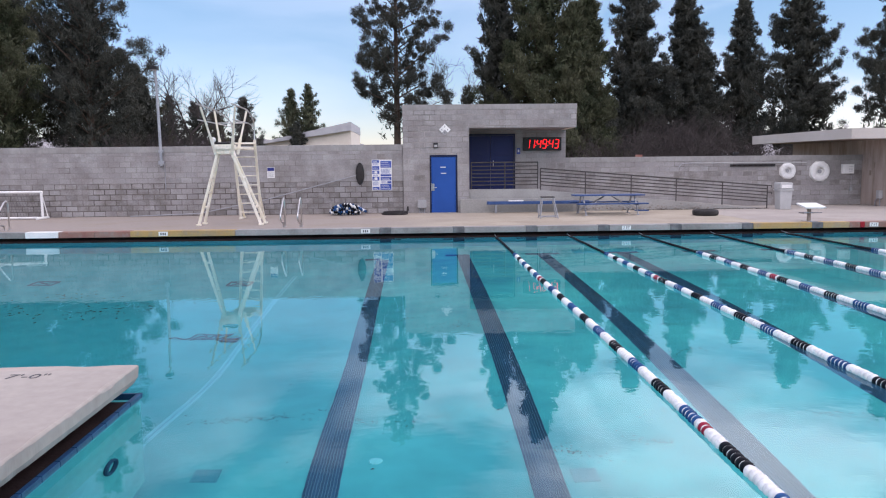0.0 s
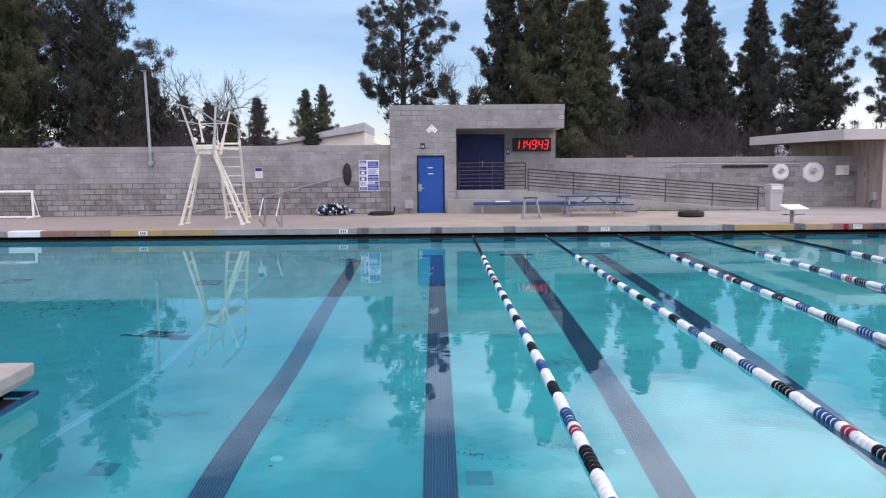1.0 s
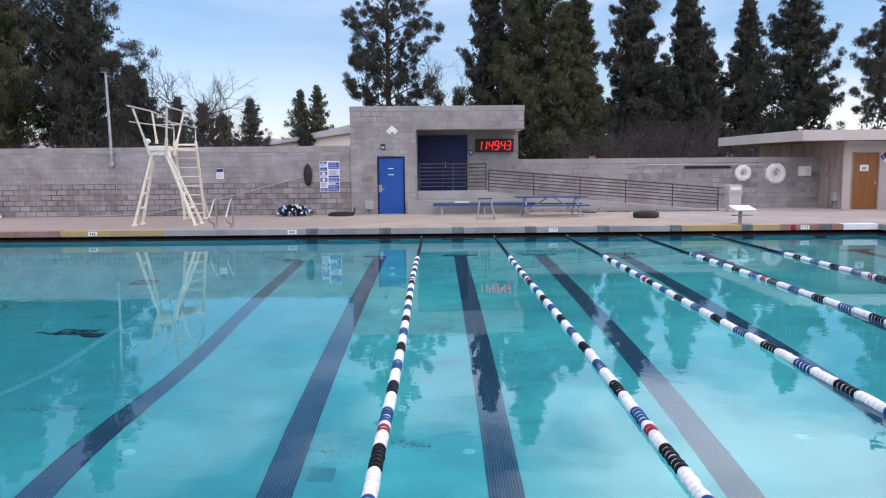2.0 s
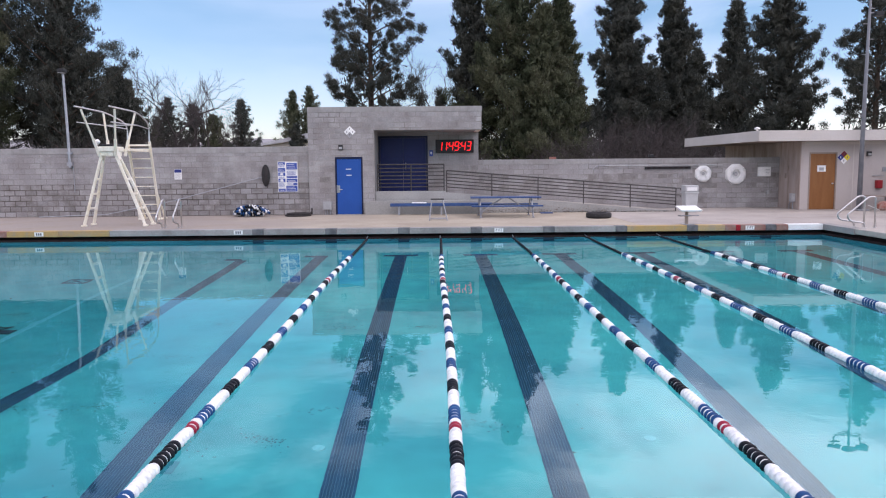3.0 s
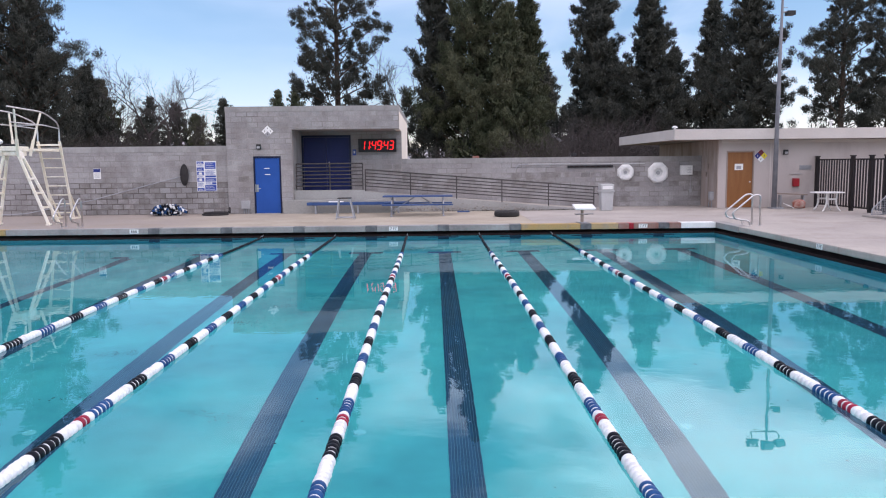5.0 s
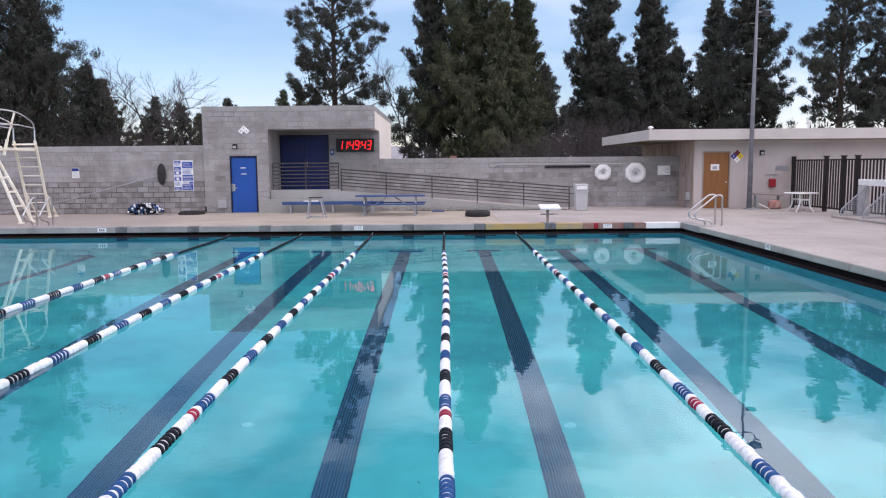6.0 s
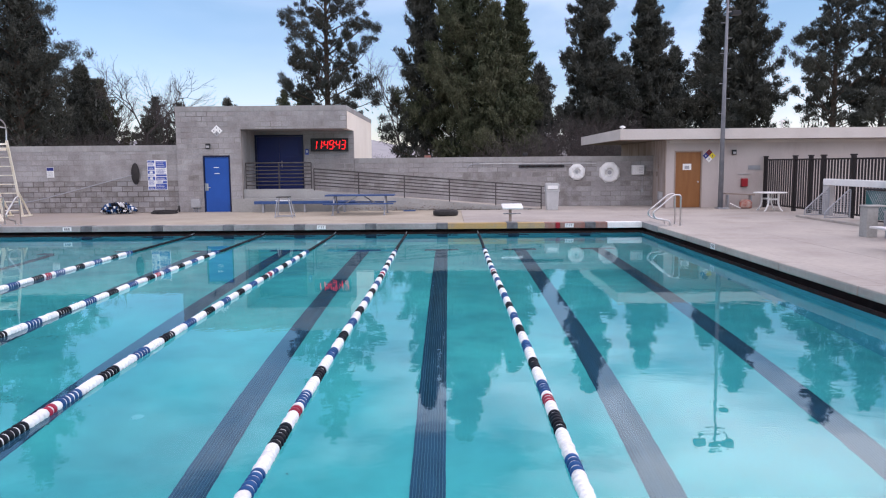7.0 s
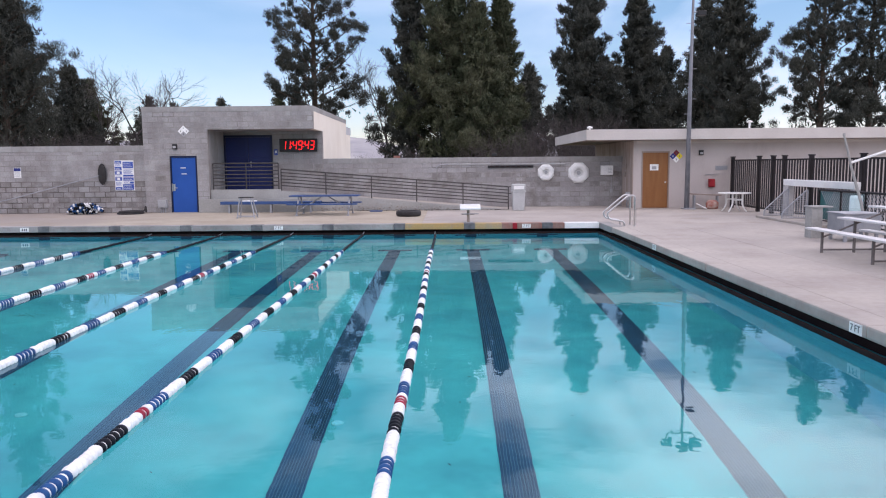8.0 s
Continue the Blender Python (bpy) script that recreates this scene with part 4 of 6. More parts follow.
for b, t in zip(LB, LT):
    part("ladder_rail", beam(b, t, 0.085, 0.06, up=(0, 1, 0), bevel=0.012), M_CREAM, chair)
    part("rail_strut", beam(Vector(b).lerp(t, 0.36), (b[0], 26.5, 0.03), 0.07, 0.05, up=(0, 1, 0), bevel=0.012), M_CREAM, chair)
    part("rail_foot", box(b[0] - 0.06, b[0] + 0.06, 25.93, 26.57, 0, 0.06, 0.02), M_CREAM, chair)
for k in range(8):
    q = (k + 0.75) / 8.6
    a, b = Vector(LB[0]).lerp(LT[0], q), Vector(LB[1]).lerp(LT[1], q)
    part("rung", tube([a, b], 0.02), M_CREAM, chair)
part("top_step", box(-5.74, -4.97, 25.18, 25.32, 2.56, 2.62, 0.012), M_CREAM, chair)
for s, x0, x1 in ((-1, -5.72, -5.97), (1, -5.22, -4.95)):
    for y0, y1 in ((23.02, 22.45), (23.75, 24.05)):
        part("arm_post", beam((x0, y0, 2.2), ((x0 * 2 + x1) / 3, (y0 * 2 + y1) / 3, 2.72), 0.09, 0.06, up=(0, 1, 0), bevel=0.012), M_CREAM, chair)
        part("arm_post", beam(((x0 * 2 + x1) / 3, (y0 * 2 + y1) / 3, 2.70), (x1, y1, 3.6), 0.058, 0.05, up=(0, 1, 0), bevel=0.012), M_CREAM, chair)
for x1, xl in ((-5.97, -5.72), (-4.95, -4.99)):
    part("guard_rail", tube(arc([(x1 - 0.02, 22.1, 3.66), (x1, 24.3, 3.62), (xl, 25.32, 3.3), (xl, 25.28, 2.7)], 0.5, 7), 0.024), M_STEEL, chair, "bent steel guard rail")
    part("guard_rail", tube([(x1 - 0.02, 22.2, 3.2), (x1, 24.2, 3.2), (xl, 25.3, 3.14)], 0.018), M_STEEL, chair)
part("head_bolster", lathe([(0.02, -0.10), (0.06, -0.08), (0.085, 0.0), (0.06, 0.08), (0.02, 0.10)], 14, "y", (-5.80, 23.1, 2.64)), M_WHITEPL, chair, "white rounded bolster", smooth=True)
part("back_bar", tube([(-5.97, 24.05, 3.2), (-4.95, 24.05, 3.2)], 0.018), M_STEEL, chair)

chair.location = (-5.33, 24.6, 0)

# ---- water polo goal ----
goal = thing("water_polo_goal", (-14.5, 28.2, 0), "white pipe water polo goal with a grey net", "goal")
for x in (-16.0, -13.0):
    part("goal_post", tube([(x, 28.0, 0.0), (x, 28.0, 0.98)], 0.045), M_WHITE, goal)
    part("base_pipe", tube([(x, 27.55, 0.045), (x, 28.42, 0.045)], 0.045), M_WHITE, goal)
    part("back_stay", tube([(x, 28.0, 0.96), (x, 28.4, 0.05)], 0.02), M_WHITE, goal)
part("crossbar", tube([(-16.04, 28.0, 0.98), (-12.96, 28.0, 0.98)], 0.045), M_WHITE, goal)
part("base_pipe", tube([(-16, 28.0, 0.05), (-13, 28.0, 0.05)], 0.04), M_WHITE, goal)
bm = bmesh.new()
for i in range(28):
    x = -15.95 + i * 0.107
    tube([(x, 28.05, 0.95), (x, 28.5, 0.1)], 0.006, 3, bm)
for i in range(8):
    q = i / 7
    tube([(-15.97, 28.05 + 0.45 * q, 0.95 - 0.85 * q), (-13.03, 28.05 + 0.45 * q, 0.95 - 0.85 * q)], 0.006, 3, bm)
part("net", bm, M_NET, goal)


# ---- grab rails at the pool's edge ----
def grab_rail(name_at, u, label):
    """A bent steel rail: post, top bow, slanting front and a return to its second foot. u: the way to the water."""
    p, u = Vector(name_at), Vector(u)
    r = thing("grab_rail", p, label, "grab rail", "grab rails at the pool edge")
    w = lambda a, z: p + u * a + Vector((0, 0, z))
    part("bent_rail", tube(arc([w(0, 0), w(0, 0.86), w(0.18, 0.86), w(0.78, 0.36), w(0.70, 0.20), w(0.30, 0.14), w(0.27, 0.0)], 0.14, 6), 0.024, 10), M_STEEL, r, smooth=True)
    for a in (0, 0.27):
        q = w(a, 0)
        part("flange", lathe([(0.05, 0.0), (0.05, 0.012), (0.03, 0.02)], 14, "z", q), M_STEEL, r)
    return r


for x in (-12.2, -11.7, -3.50, -3.0):
    grab_rail((x, 23.2, 0), (0, -1, 0), "pair rail of bent stainless steel at the far pool edge")
for y in (20.68, 21.22):
    grab_rail((16.90, y, 0), (-1, 0, 0), "pair rail of bent stainless steel at the pool corner")


# ---- lane ropes: rows of floats on a cable ----
PITCH, RUN = 0.0741, 0.0905
prof = [(0.036, -0.027), (0.045, -0.0255), (0.0515, -0.015), (0.0535, 0.0), (0.0515, 0.015), (0.045, 0.0255), (0.036, 0.027)]
FLOATS = {}
for key, m, thin in (("w", M_FLOATW, 1.15), ("b", M_FLOATB, 0.98), ("k", M_FLOATK, 1.15), ("r", M_FLOATR, 1.0)):
    me = finish("float", lathe([(r, h * thin) for r, h in prof], 16, "y"), m)
    me.polygons.foreach_set("use_smooth", [len(p.vertices) == 4 for p in me.polygons])
    FLOATS[key] = me
rng = random.Random(5)


def float_colour(y):
    """Solid black at the ends, a red pair in two places, else white, blue, white, black."""
    if y > 17.5 or y < 2.6:
        return "k"
    if y < 5.755:
        return "wrrwwwkkkkkwwwwwbbbbwwwwwkkkkwwwwwbbbb"[int((5.755 - y) // RUN)]
    i = int((y - 5.755) // RUN)
    return "r" if i in (86, 87) else "bbbbwwwwwkkkkwwwww"[i % 18]


for k, x in enumerate(ROPES):
    rope = thing("lane_rope", (x, 10, WATER), "floating lane rope of white, blue, black and red discs", "lane rope", "lane ropes across the pool")
    shift = (0.10, 0.03, -0.04, -0.12, 0.16)[k]
    part("cable", tube([(x, NEAR, WATER + 0.02), (x, 21.6, WATER + 0.02), (x, FAR + 0.1, WATER + 0.07)], 0.012, 6), M_GALV, rope)
    n = int((FAR - 0.2 - NEAR - 0.2) / PITCH)
    sway = rng.uniform(0, 6)
    along = [NEAR + 0.2 + (17.5 - NEAR - 0.2) * i / 80 for i in range(81)]
    part("core", tube([(x + 0.015 * math.sin(y * 0.5 + sway), y, WATER + 0.016) for y in along], 0.042, 14), M_FLOATW, rope, "white core seen between the discs", smooth=True)
    for i in range(n):
        y = NEAR + 0.2 + PITCH * (i + 0.5)
        ob = new("float", FLOATS[float_colour(y - shift)])
        ob.parent = rope
        ob.location = (0.015 * math.sin(y * 0.5 + sway) + rng.uniform(-0.003, 0.003), y - 10, 0.016 + rng.uniform(-0.004, 0.004))
        ob.rotation_euler = (rng.uniform(-0.05, 0.05), rng.uniform(0, 3), rng.uniform(-0.05, 0.05))
        if y - shift > 17.5:
            ob.scale = (0.66, 1.0, 0.66)

pile = thing("lane_rope_pile", (-2.1, 28.2, 0), "heap of tangled lane rope floats by the wall", "lane rope")
for j in range(9):
    w, d = rng.uniform(0.38, 0.60), rng.uniform(0.14, 0.34)
    ox, oy, lift = rng.uniform(-0.12, 0.12), rng.uniform(-0.12, 0.12), 0.048 + 0.042 * j
    n = int(2 * math.pi * math.sqrt((w * w + d * d) / 2) / 0.078)
    for i in range(n):
        a = 2 * math.pi * i / n + j
        ob = new("float", FLOATS["kkwwkbbwbbkkwwbbwkbwwkkbbwbk"[(i + 5 * j) % 28]])
        ob.parent = pile
        c, e = math.cos(a), math.sin(a)
        crest = 1 - 0.8 * min(1.0, (abs(ox + w * c) / 0.72) ** 2)
        ob.location = (ox + w * c, oy + d * e, 0.05 + (lift - 0.048) * crest + rng.uniform(0, 0.012))
        ob.scale = (0.85, 0.95, 0.85)
        ob.rotation_euler = (rng.uniform(-0.1, 0.1), rng.uniform(0, 3), math.atan2(w * e, d * c))

hose = thing("hose_coil", (-0.32, 28.2, 0), "flat coil of black rubber hose on the deck", "hose")
for k in range(4):
    part("loop", torus(0.46 - 0.09 * k, 0.032, "z", (-0.32 + 0.02 * k, 28.2, 0.033 + 0.018 * (k % 2)), 30, 7), M_RUBBER, hose)
for k in range(2):
    part("loop", torus(0.42 - 0.07 * k, 0.03, "z", (-0.30, 28.2, 0.09), 30, 7), M_RUBBER, hose)
part("hose_end", tube(arc([(0.1, 28.2, 0.09), (0.17, 28.3, 0.12), (0.16, 28.45, 0.3), (0.13, 28.55, 0.05)], 0.1), 0.03), M_RUBBER, hose)


# ---- furniture on the far deck ----
bench = thing("bench", (4.9, 28.3, 0), "long low bench with a blue plank seat", "bench")
part("seat", box(3.10, 6.9, 28.14, 28.44, 0.32, 0.43, 0.012), M_BENCH, bench)
for x in (3.42, 5.0, 6.5):
    part("leg", box(x - 0.03, x + 0.03, 28.18, 28.40, 0.0, 0.318, 0.006), M_GALV, bench)

picnic = thing("picnic_table", (7.27, 26.9, 0), "blue picnic table with attached benches on a steel frame", "picnic table")
for k in range(3):
    part("tabletop_plank", box(6.03, 8.50, 26.55 + k * 0.25, 26.79 + k * 0.25, 0.66, 0.705, 0.008), M_BENCH, picnic)
for y in (26.08, 27.44):
    part("seat_plank", box(6.03, 8.50, y, y + 0.26, 0.385, 0.43, 0.008), M_BENCH, picnic)
for x in (6.35, 8.17):
    for y0, y1 in ((26.72, 26.22), (27.12, 27.60)):
        part("leg", tube([(x, y0, 0.66), (x, y1, 0.02)], 0.027), M_GALV, picnic, "grey steel leg")
        part("foot", box(x - 0.05, x + 0.05, y1 - 0.06, y1 + 0.06, 0.0, 0.03, 0.01), M_GALV, picnic)
    part("seat_beam", tube([(x, 26.1, 0.36), (x, 27.68, 0.36)], 0.024), M_GALV, picnic)
    part("top_beam", tube([(x, 26.57, 0.645), (x, 27.28, 0.645)], 0.02), M_GALV, picnic)
    for y in (26.5, 27.3):
        part("brace", tube([(x, y, 0.16), (7.27 + 0.12 * (1 if x > 7 else -1), 26.9, 0.65)], 0.015), M_GALV, picnic)

stool = thing("trestle_stool", (4.87, 25.3, 0), "grey metal trestle stool with splayed legs", "stool")
part("seat", box(4.62, 5.06, 25.12, 25.46, 0.69, 0.72, 0.008), M_RUBBER, stool)
for x0, x1 in ((4.66, 4.57), (5.02, 5.17)):
    for y0, y1 in ((25.16, 25.08), (25.42, 25.52)):
        part("leg", tube([(x0, y0, 0.69), (x1, y1, 0.0)], 0.02), M_GALV, stool)
for y in (25.08, 25.52):
    part("stretcher", tube([(4.585, y, 0.06), (5.155, y, 0.06)], 0.014), M_GALV, stool)
for x in (4.58, 5.16):
    part("stretcher", tube([(x, 25.08, 0.09), (x, 25.52, 0.09)], 0.014), M_GALV, stool)

tyre = thing("car_tyre", (10.33, 25.7, 0), "worn black car tyre lying flat on the deck", "tyre")
part("tread", lathe([(0.27, 0.015), (0.36, 0.0), (0.415, 0.02), (0.43, 0.06), (0.43, 0.14), (0.415, 0.175), (0.36, 0.195), (0.27, 0.18), (0.25, 0.1), (0.27, 0.0151)], 36, "z", (10.33, 25.7, 0)), M_RUBBER, tyre, smooth=True)
for k in range(3):
    part("groove", torus(0.428, 0.008, "z", (10.33, 25.7, 0.06 + 0.04 * k), 36, 6), M_BLACK, tyre)

block = thing("starting_block", (12.35, 22.6, 0), "white starting block platform on a single brown post", "starting block")
bm = box(12.06, 12.68, 22.30, 22.90, 0.445, 0.495, 0.012)
bmesh.ops.rotate(bm, verts=bm.verts, cent=(12.38, 22.6, 0.46), matrix=Matrix.Rotation(radians(10), 3, "X"))
part("platform", bm, M_WHITEPL, block)
part("post", box(12.27, 12.35, 22.54, 22.64, 0.0, 0.44, 0.01), M_SOFFIT, block)
part("grab_bar", tube([(12.08, 22.42, 0.27), (12.62, 22.42, 0.27)], 0.014), M_GALV, block)
part("step", box(12.12, 12.5, 22.62, 22.84, 0.235, 0.26, 0.006), M_DARK, block)
part("base_plate", box(12.17, 12.45, 22.44, 22.76, 0.0, 0.014), M_GALV, block)

bin_ = thing("litter_bin", (14.36, 28.5, 0), "tall pale grey plastic litter bin with a hooded lid", "litter bin")
bm = box(14.12, 14.60, 28.26, 28.74, 0.0, 0.72, 0.03)
for v in bm.verts:
    if v.co.z < 0.1:
        v.co.x, v.co.y = 14.36 + (v.co.x - 14.36) * 0.88, 28.5 + (v.co.y - 28.5) * 0.88
part("body", bm, M_PLASTIC, bin_)
part("rim", box(14.09, 14.63, 28.23, 28.77, 0.70, 0.76, 0.015), M_PLASTIC, bin_)
bm = box(14.11, 14.61, 28.25, 28.75, 0.762, 1.0, 0.03)
part("hood", bm, M_PLASTIC, bin_)
part("flap", box(14.17, 14.55, 28.235, 28.25, 0.80, 0.93, 0.006), M_WHITEPL, bin_)


pad = thing("kickboard", (8.95, 28.5, 0), "flat blue foam kickboard on the deck", "kickboard")
part("board", box(8.72, 9.18, 28.3, 28.62, 0.0, 0.04, 0.015), M_BENCH, pad)
towel = thing("towel", (4.15, 28.3, 0.43), "folded white towel on the bench", "towel")
part("cloth", box(3.9, 4.45, 28.18, 28.4, 0.43, 0.47, 0.018), M_WHITE, towel)
bm = bmesh.new()
for i in range(420):
    x = rng.uniform(8.2, 14.0)
    y, s, a = 28.98 - abs(rng.gauss(0, 0.09)), rng.uniform(0.012, 0.04), rng.uniform(0, 6.3)
    c, d, z = math.cos(a) * s, math.sin(a) * s, rng.uniform(0.004, 0.02)
    bm.faces.new([bm.verts.new(q) for q in ((x - c, y - d, z), (x + d * 0.5, y - c * 0.5, z + 0.015), (x + c, y + d, z), (x - d * 0.5, y + c * 0.5, z + 0.01))])
chips = bmesh.new()
for i in range(420):
    x = rng.uniform(6.6, 13.2)
    z, w, h = abs(rng.gauss(0, 0.11)), rng.uniform(0.012, 0.05), rng.uniform(0.01, 0.035)
    if z + h > (13.9 - x) * 0.09 - 0.02:
        continue
    d = rng.uniform(0.006, 0.022)
    q = [(x - w, z), (x - w * rng.uniform(0, 0.6), z + h), (x + w * rng.uniform(0.2, 0.9), z + h * 0.8), (x + w, z + rng.uniform(0, h * 0.3))]
    front = [chips.verts.new((a, 29.0 - d, b)) for a, b in q]
    back = [chips.verts.new((a, 29.002, b)) for a, b in q]
    chips.faces.new(front)
    for k in range(4):
        chips.faces.new((front[k], back[k], back[(k + 1) % 4], front[(k + 1) % 4]))
tagged(part("crumbled_edge", chips, M_CHIP, ramp), kind="stuff")
solid("dry_leaves", bm, M_LEAF, "dry brown leaves swept against the ramp wall", "leaves", kind="stuff")


# ---- things on the right wall ----
def life_ring(x, z, r, label):
    ring = thing("life_ring", (x, 31.05, z), label, "life ring", "life rings on the wall")
    o = [(x + r * 1.07 * math.cos(radians(22.5 + 45 * k)), z + r * 1.07 * math.sin(radians(22.5 + 45 * k))) for k in range(8)]
    part("backboard", plate(o, 31.035, 31.05), M_WHITEPL, ring)
    part("ring", torus(r * 0.68, r * 0.30, "y", (x, 30.98, z), 32, 12, 0.45), M_WHITEPL, ring, smooth=True)
    part("hub", lathe([(r * 0.2, -0.02), (r * 0.2, 0.0)], 16, "y", (x, 31.03, z)), M_GREY, ring)
    for k in range(4):
        a = radians(45 + 90 * k)
        c, s = math.cos(a), math.sin(a)
        part("strap", beam((x + c * r * 0.42, 30.93, z + s * r * 0.42), (x + c * r * 0.95, 30.93, z + s * r * 0.95), 0.05, 0.012, up=(0, 1, 0)), M_WHITE, ring)
    return ring


life_ring(15.72, 1.40, 0.335, "white life ring on an octagonal board")
life_ring(17.06, 1.37, 0.42, "large white life ring on an octagonal board")
rack = thing("hook_rack", (14.26, 31.0, 1.6), "long black wall rack with slots", "rack")
part("bar", box(13.33, 15.2, 31.0, 31.045, 1.60, 1.70, 0.006), M_BLACK, rack)
for k in range(8):
    part("slot", box(13.42 + k * 0.22, 13.56 + k * 0.22, 30.994, 31.0005, 1.63, 1.67), M_GUTTER, rack)
reach = thing("rescue_pole", (14, 31.0, 1.75), "long white rescue pole with a hook on the wall", "rescue pole")
part("pole", tube([(11.7, 31.0, 1.765), (16.5, 31.0, 1.745)], 0.016), M_PLASTIC, reach)
part("hook", tube(arc([(11.72, 31.0, 1.765), (11.3, 31.0, 1.74), (11.2, 31.0, 1.6)], 0.15), 0.014), M_GALV, reach)
for x in (12.6, 15.4):
    part("bracket", box(x - 0.02, x + 0.02, 30.99, 31.05, 1.72, 1.78), M_GALV, reach)
cab = thing("wall_cabinet", (18.2, 31.05, 1.26), "small white wall box with a printed panel", "cabinet")
part("case", box(17.96, 18.46, 30.93, 31.05, 1.27, 1.66, 0.012), M_WHITEPL, cab)
part("door", box(17.99, 18.43, 30.922, 30.931, 1.30, 1.63, 0.004), M_WHITE, cab)
for k in range(4):
    part("text_bar", box(18.24, 18.40, 30.918, 30.9222, 1.36 + k * 0.06, 1.375 + k * 0.06), M_GREY, cab)
flood = thing("floodlight", (13.6, 31.15, 2.04), "small dark floodlight on top of the wall", "lamp")
part("stem", tube([(13.6, 31.15, 2.03), (13.6, 31.15, 2.10)], 0.015), M_BLACK, flood)
part("housing", box(13.5, 13.7, 31.06, 31.2, 2.08, 2.2, 0.02), M_BLACK, flood)
tapbox = thing("outlet_box", (18.4, 31.02, 0.6), "small grey outlet box low on the wall", "outlet")
part("plate", box(18.36, 18.46, 31.0, 31.05, 0.55, 0.70, 0.006), M_GREY, tapbox)
part("conduit", tube([(18.41, 31.03, 0.7), (18.41, 31.03, 1.2)], 0.01), M_GREY, tapbox)
brick_ = thing("wall_brick", (9.6, 31.15, 2.04), "single reddish brick lying on the wall top", "brick")
part("brick_body", box(9.45, 9.72, 31.1, 31.22, 2.04, 2.13, 0.008), M_REDBROWN, brick_)

# ---- pool house: door and fittings ----
tan = thing("door_3", (19.72, 29.27, 0), "brown varnished wooden door with a paper notice", "door", kind="structure")
for b in ((19.2, 19.25, 0.0, 2.2), (20.23, 20.28, 0.0, 2.2), (19.25, 20.23, 2.15, 2.2)):
    part("door_frame", box(b[0], b[1], 29.25, 29.4, b[2], b[3], 0.005), M_SOFFIT, tan)
leaf = part("door_leaf", box(19.255, 20.225, 29.285, 29.33, 0.01, 2.145, 0.005), M_WOOD, tan)
part("door_handle", lathe([(0.015, 0.0), (0.015, -0.03), (0.032, -0.045), (0.03, -0.07), (0.01, -0.08)], 14, "y", (20.12, 29.285, 1.0)), M_STEEL, leaf, "round metal knob")
part("notice", box(19.53, 19.86, 29.278, 29.2845, 1.46, 1.70), M_WHITE, leaf, "white paper notice")
part("notice_print", box(19.60, 19.78, 29.275, 29.2778, 1.50, 1.62), M_GREY, leaf)
redbox = thing("fire_box", (21.89, 29.2, 0.8), "small red fire equipment box on the wall", "fire box")
part("case", box(21.78, 22.02, 29.12, 29.268, 0.80, 1.12, 0.03), M_RED, redbox)
part("lid", box(21.80, 22.00, 29.105, 29.121, 0.83, 1.09, 0.006), M_RED, redbox)
shelf = thing("wall_shelf", (21.9, 29.2, 1.3), "thin pale metal strip fixed to the wall", "strip")
part("strip", box(21.66, 22.12, 29.22, 29.268, 1.28, 1.30), M_GREY, shelf)
vent = thing("wall_vent", (22.3, 29.26, 1.5), "grey louvred vent in the stucco wall", "vent")
part("vent_frame", box(22.05, 22.52, 29.25, 29.268, 1.45, 1.62, 0.004), M_GREY, vent)
for k in range(5):
    part("slat", box(22.07, 22.50, 29.24, 29.251, 1.465 + k * 0.03, 1.48 + k * 0.03), M_GALV, vent)
power = thing("conduit_box", (18.82, 29.6, 0), "grey outdoor socket box with conduits by the corner", "electrical box")
part("case", box(18.70, 18.856, 29.55, 29.75, 0.30, 0.62, 0.01), M_GREY, power)
part("conduit", tube([(18.78, 29.6, 0.0), (18.78, 29.6, 0.3)], 0.018), M_GALV, power)
part("conduit", tube(arc([(18.80, 29.95, 0.0), (18.80, 29.95, 0.22), (18.80, 29.75, 0.3)], 0.06), 0.018), M_GALV, power)
for y, z in ((30.2, 1.5), (30.4, 1.2)):
    part("switch", box(18.82, 18.857, y, y + 0.08, z, z + 0.2, 0.006), M_SOFFIT, power)
for x, y, h in ((23.6, 30.0, 0.3), (17.2, 29.4, 0.1)):
    cap = thing("roof_vent", (x, y, 3.0), "small white vent cap on the flat roof", "vent")
    part("pipe", tube([(x, y, 3.0), (x, y, 3.0 + h)], 0.04), M_WHITEPL, cap)
    part("cap", lathe([(0.11, 3.0 + h), (0.11, 3.05 + h), (0.02, 3.09 + h)], 12, "z", (x, y, 0)), M_WHITEPL, cap)

mast = thing("floodlight_mast", (20.77, 28.35, 0), "tall grey steel floodlight mast beside the pool house", "light pole")
part("base_plate", box(20.55, 20.99, 28.13, 28.57, 0.0, 0.05, 0.01), M_GALV, mast)
part("shaft", tube([(20.70, 28.35, 0.04), (20.72, 28.35, 4.5), (20.76, 28.35, 8.55)], 0.098, 12, None, 0.038), M_MAST, mast, smooth=True)
part("side_lamp", box(20.9, 21.2, 28.2, 28.5, 7.12, 7.28, 0.02), M_BLACK, mast)
part("side_arm", tube([(20.8, 28.35, 7.24), (21.0, 28.35, 7.26)], 0.025), M_GALV, mast)
part("yoke", tube(arc([(20.14, 28.35, 8.45), (20.14, 28.35, 8.08), (21.22, 28.35, 8.08), (21.22, 28.35, 8.45)], 0.2, 6), 0.03), M_GALV, mast)
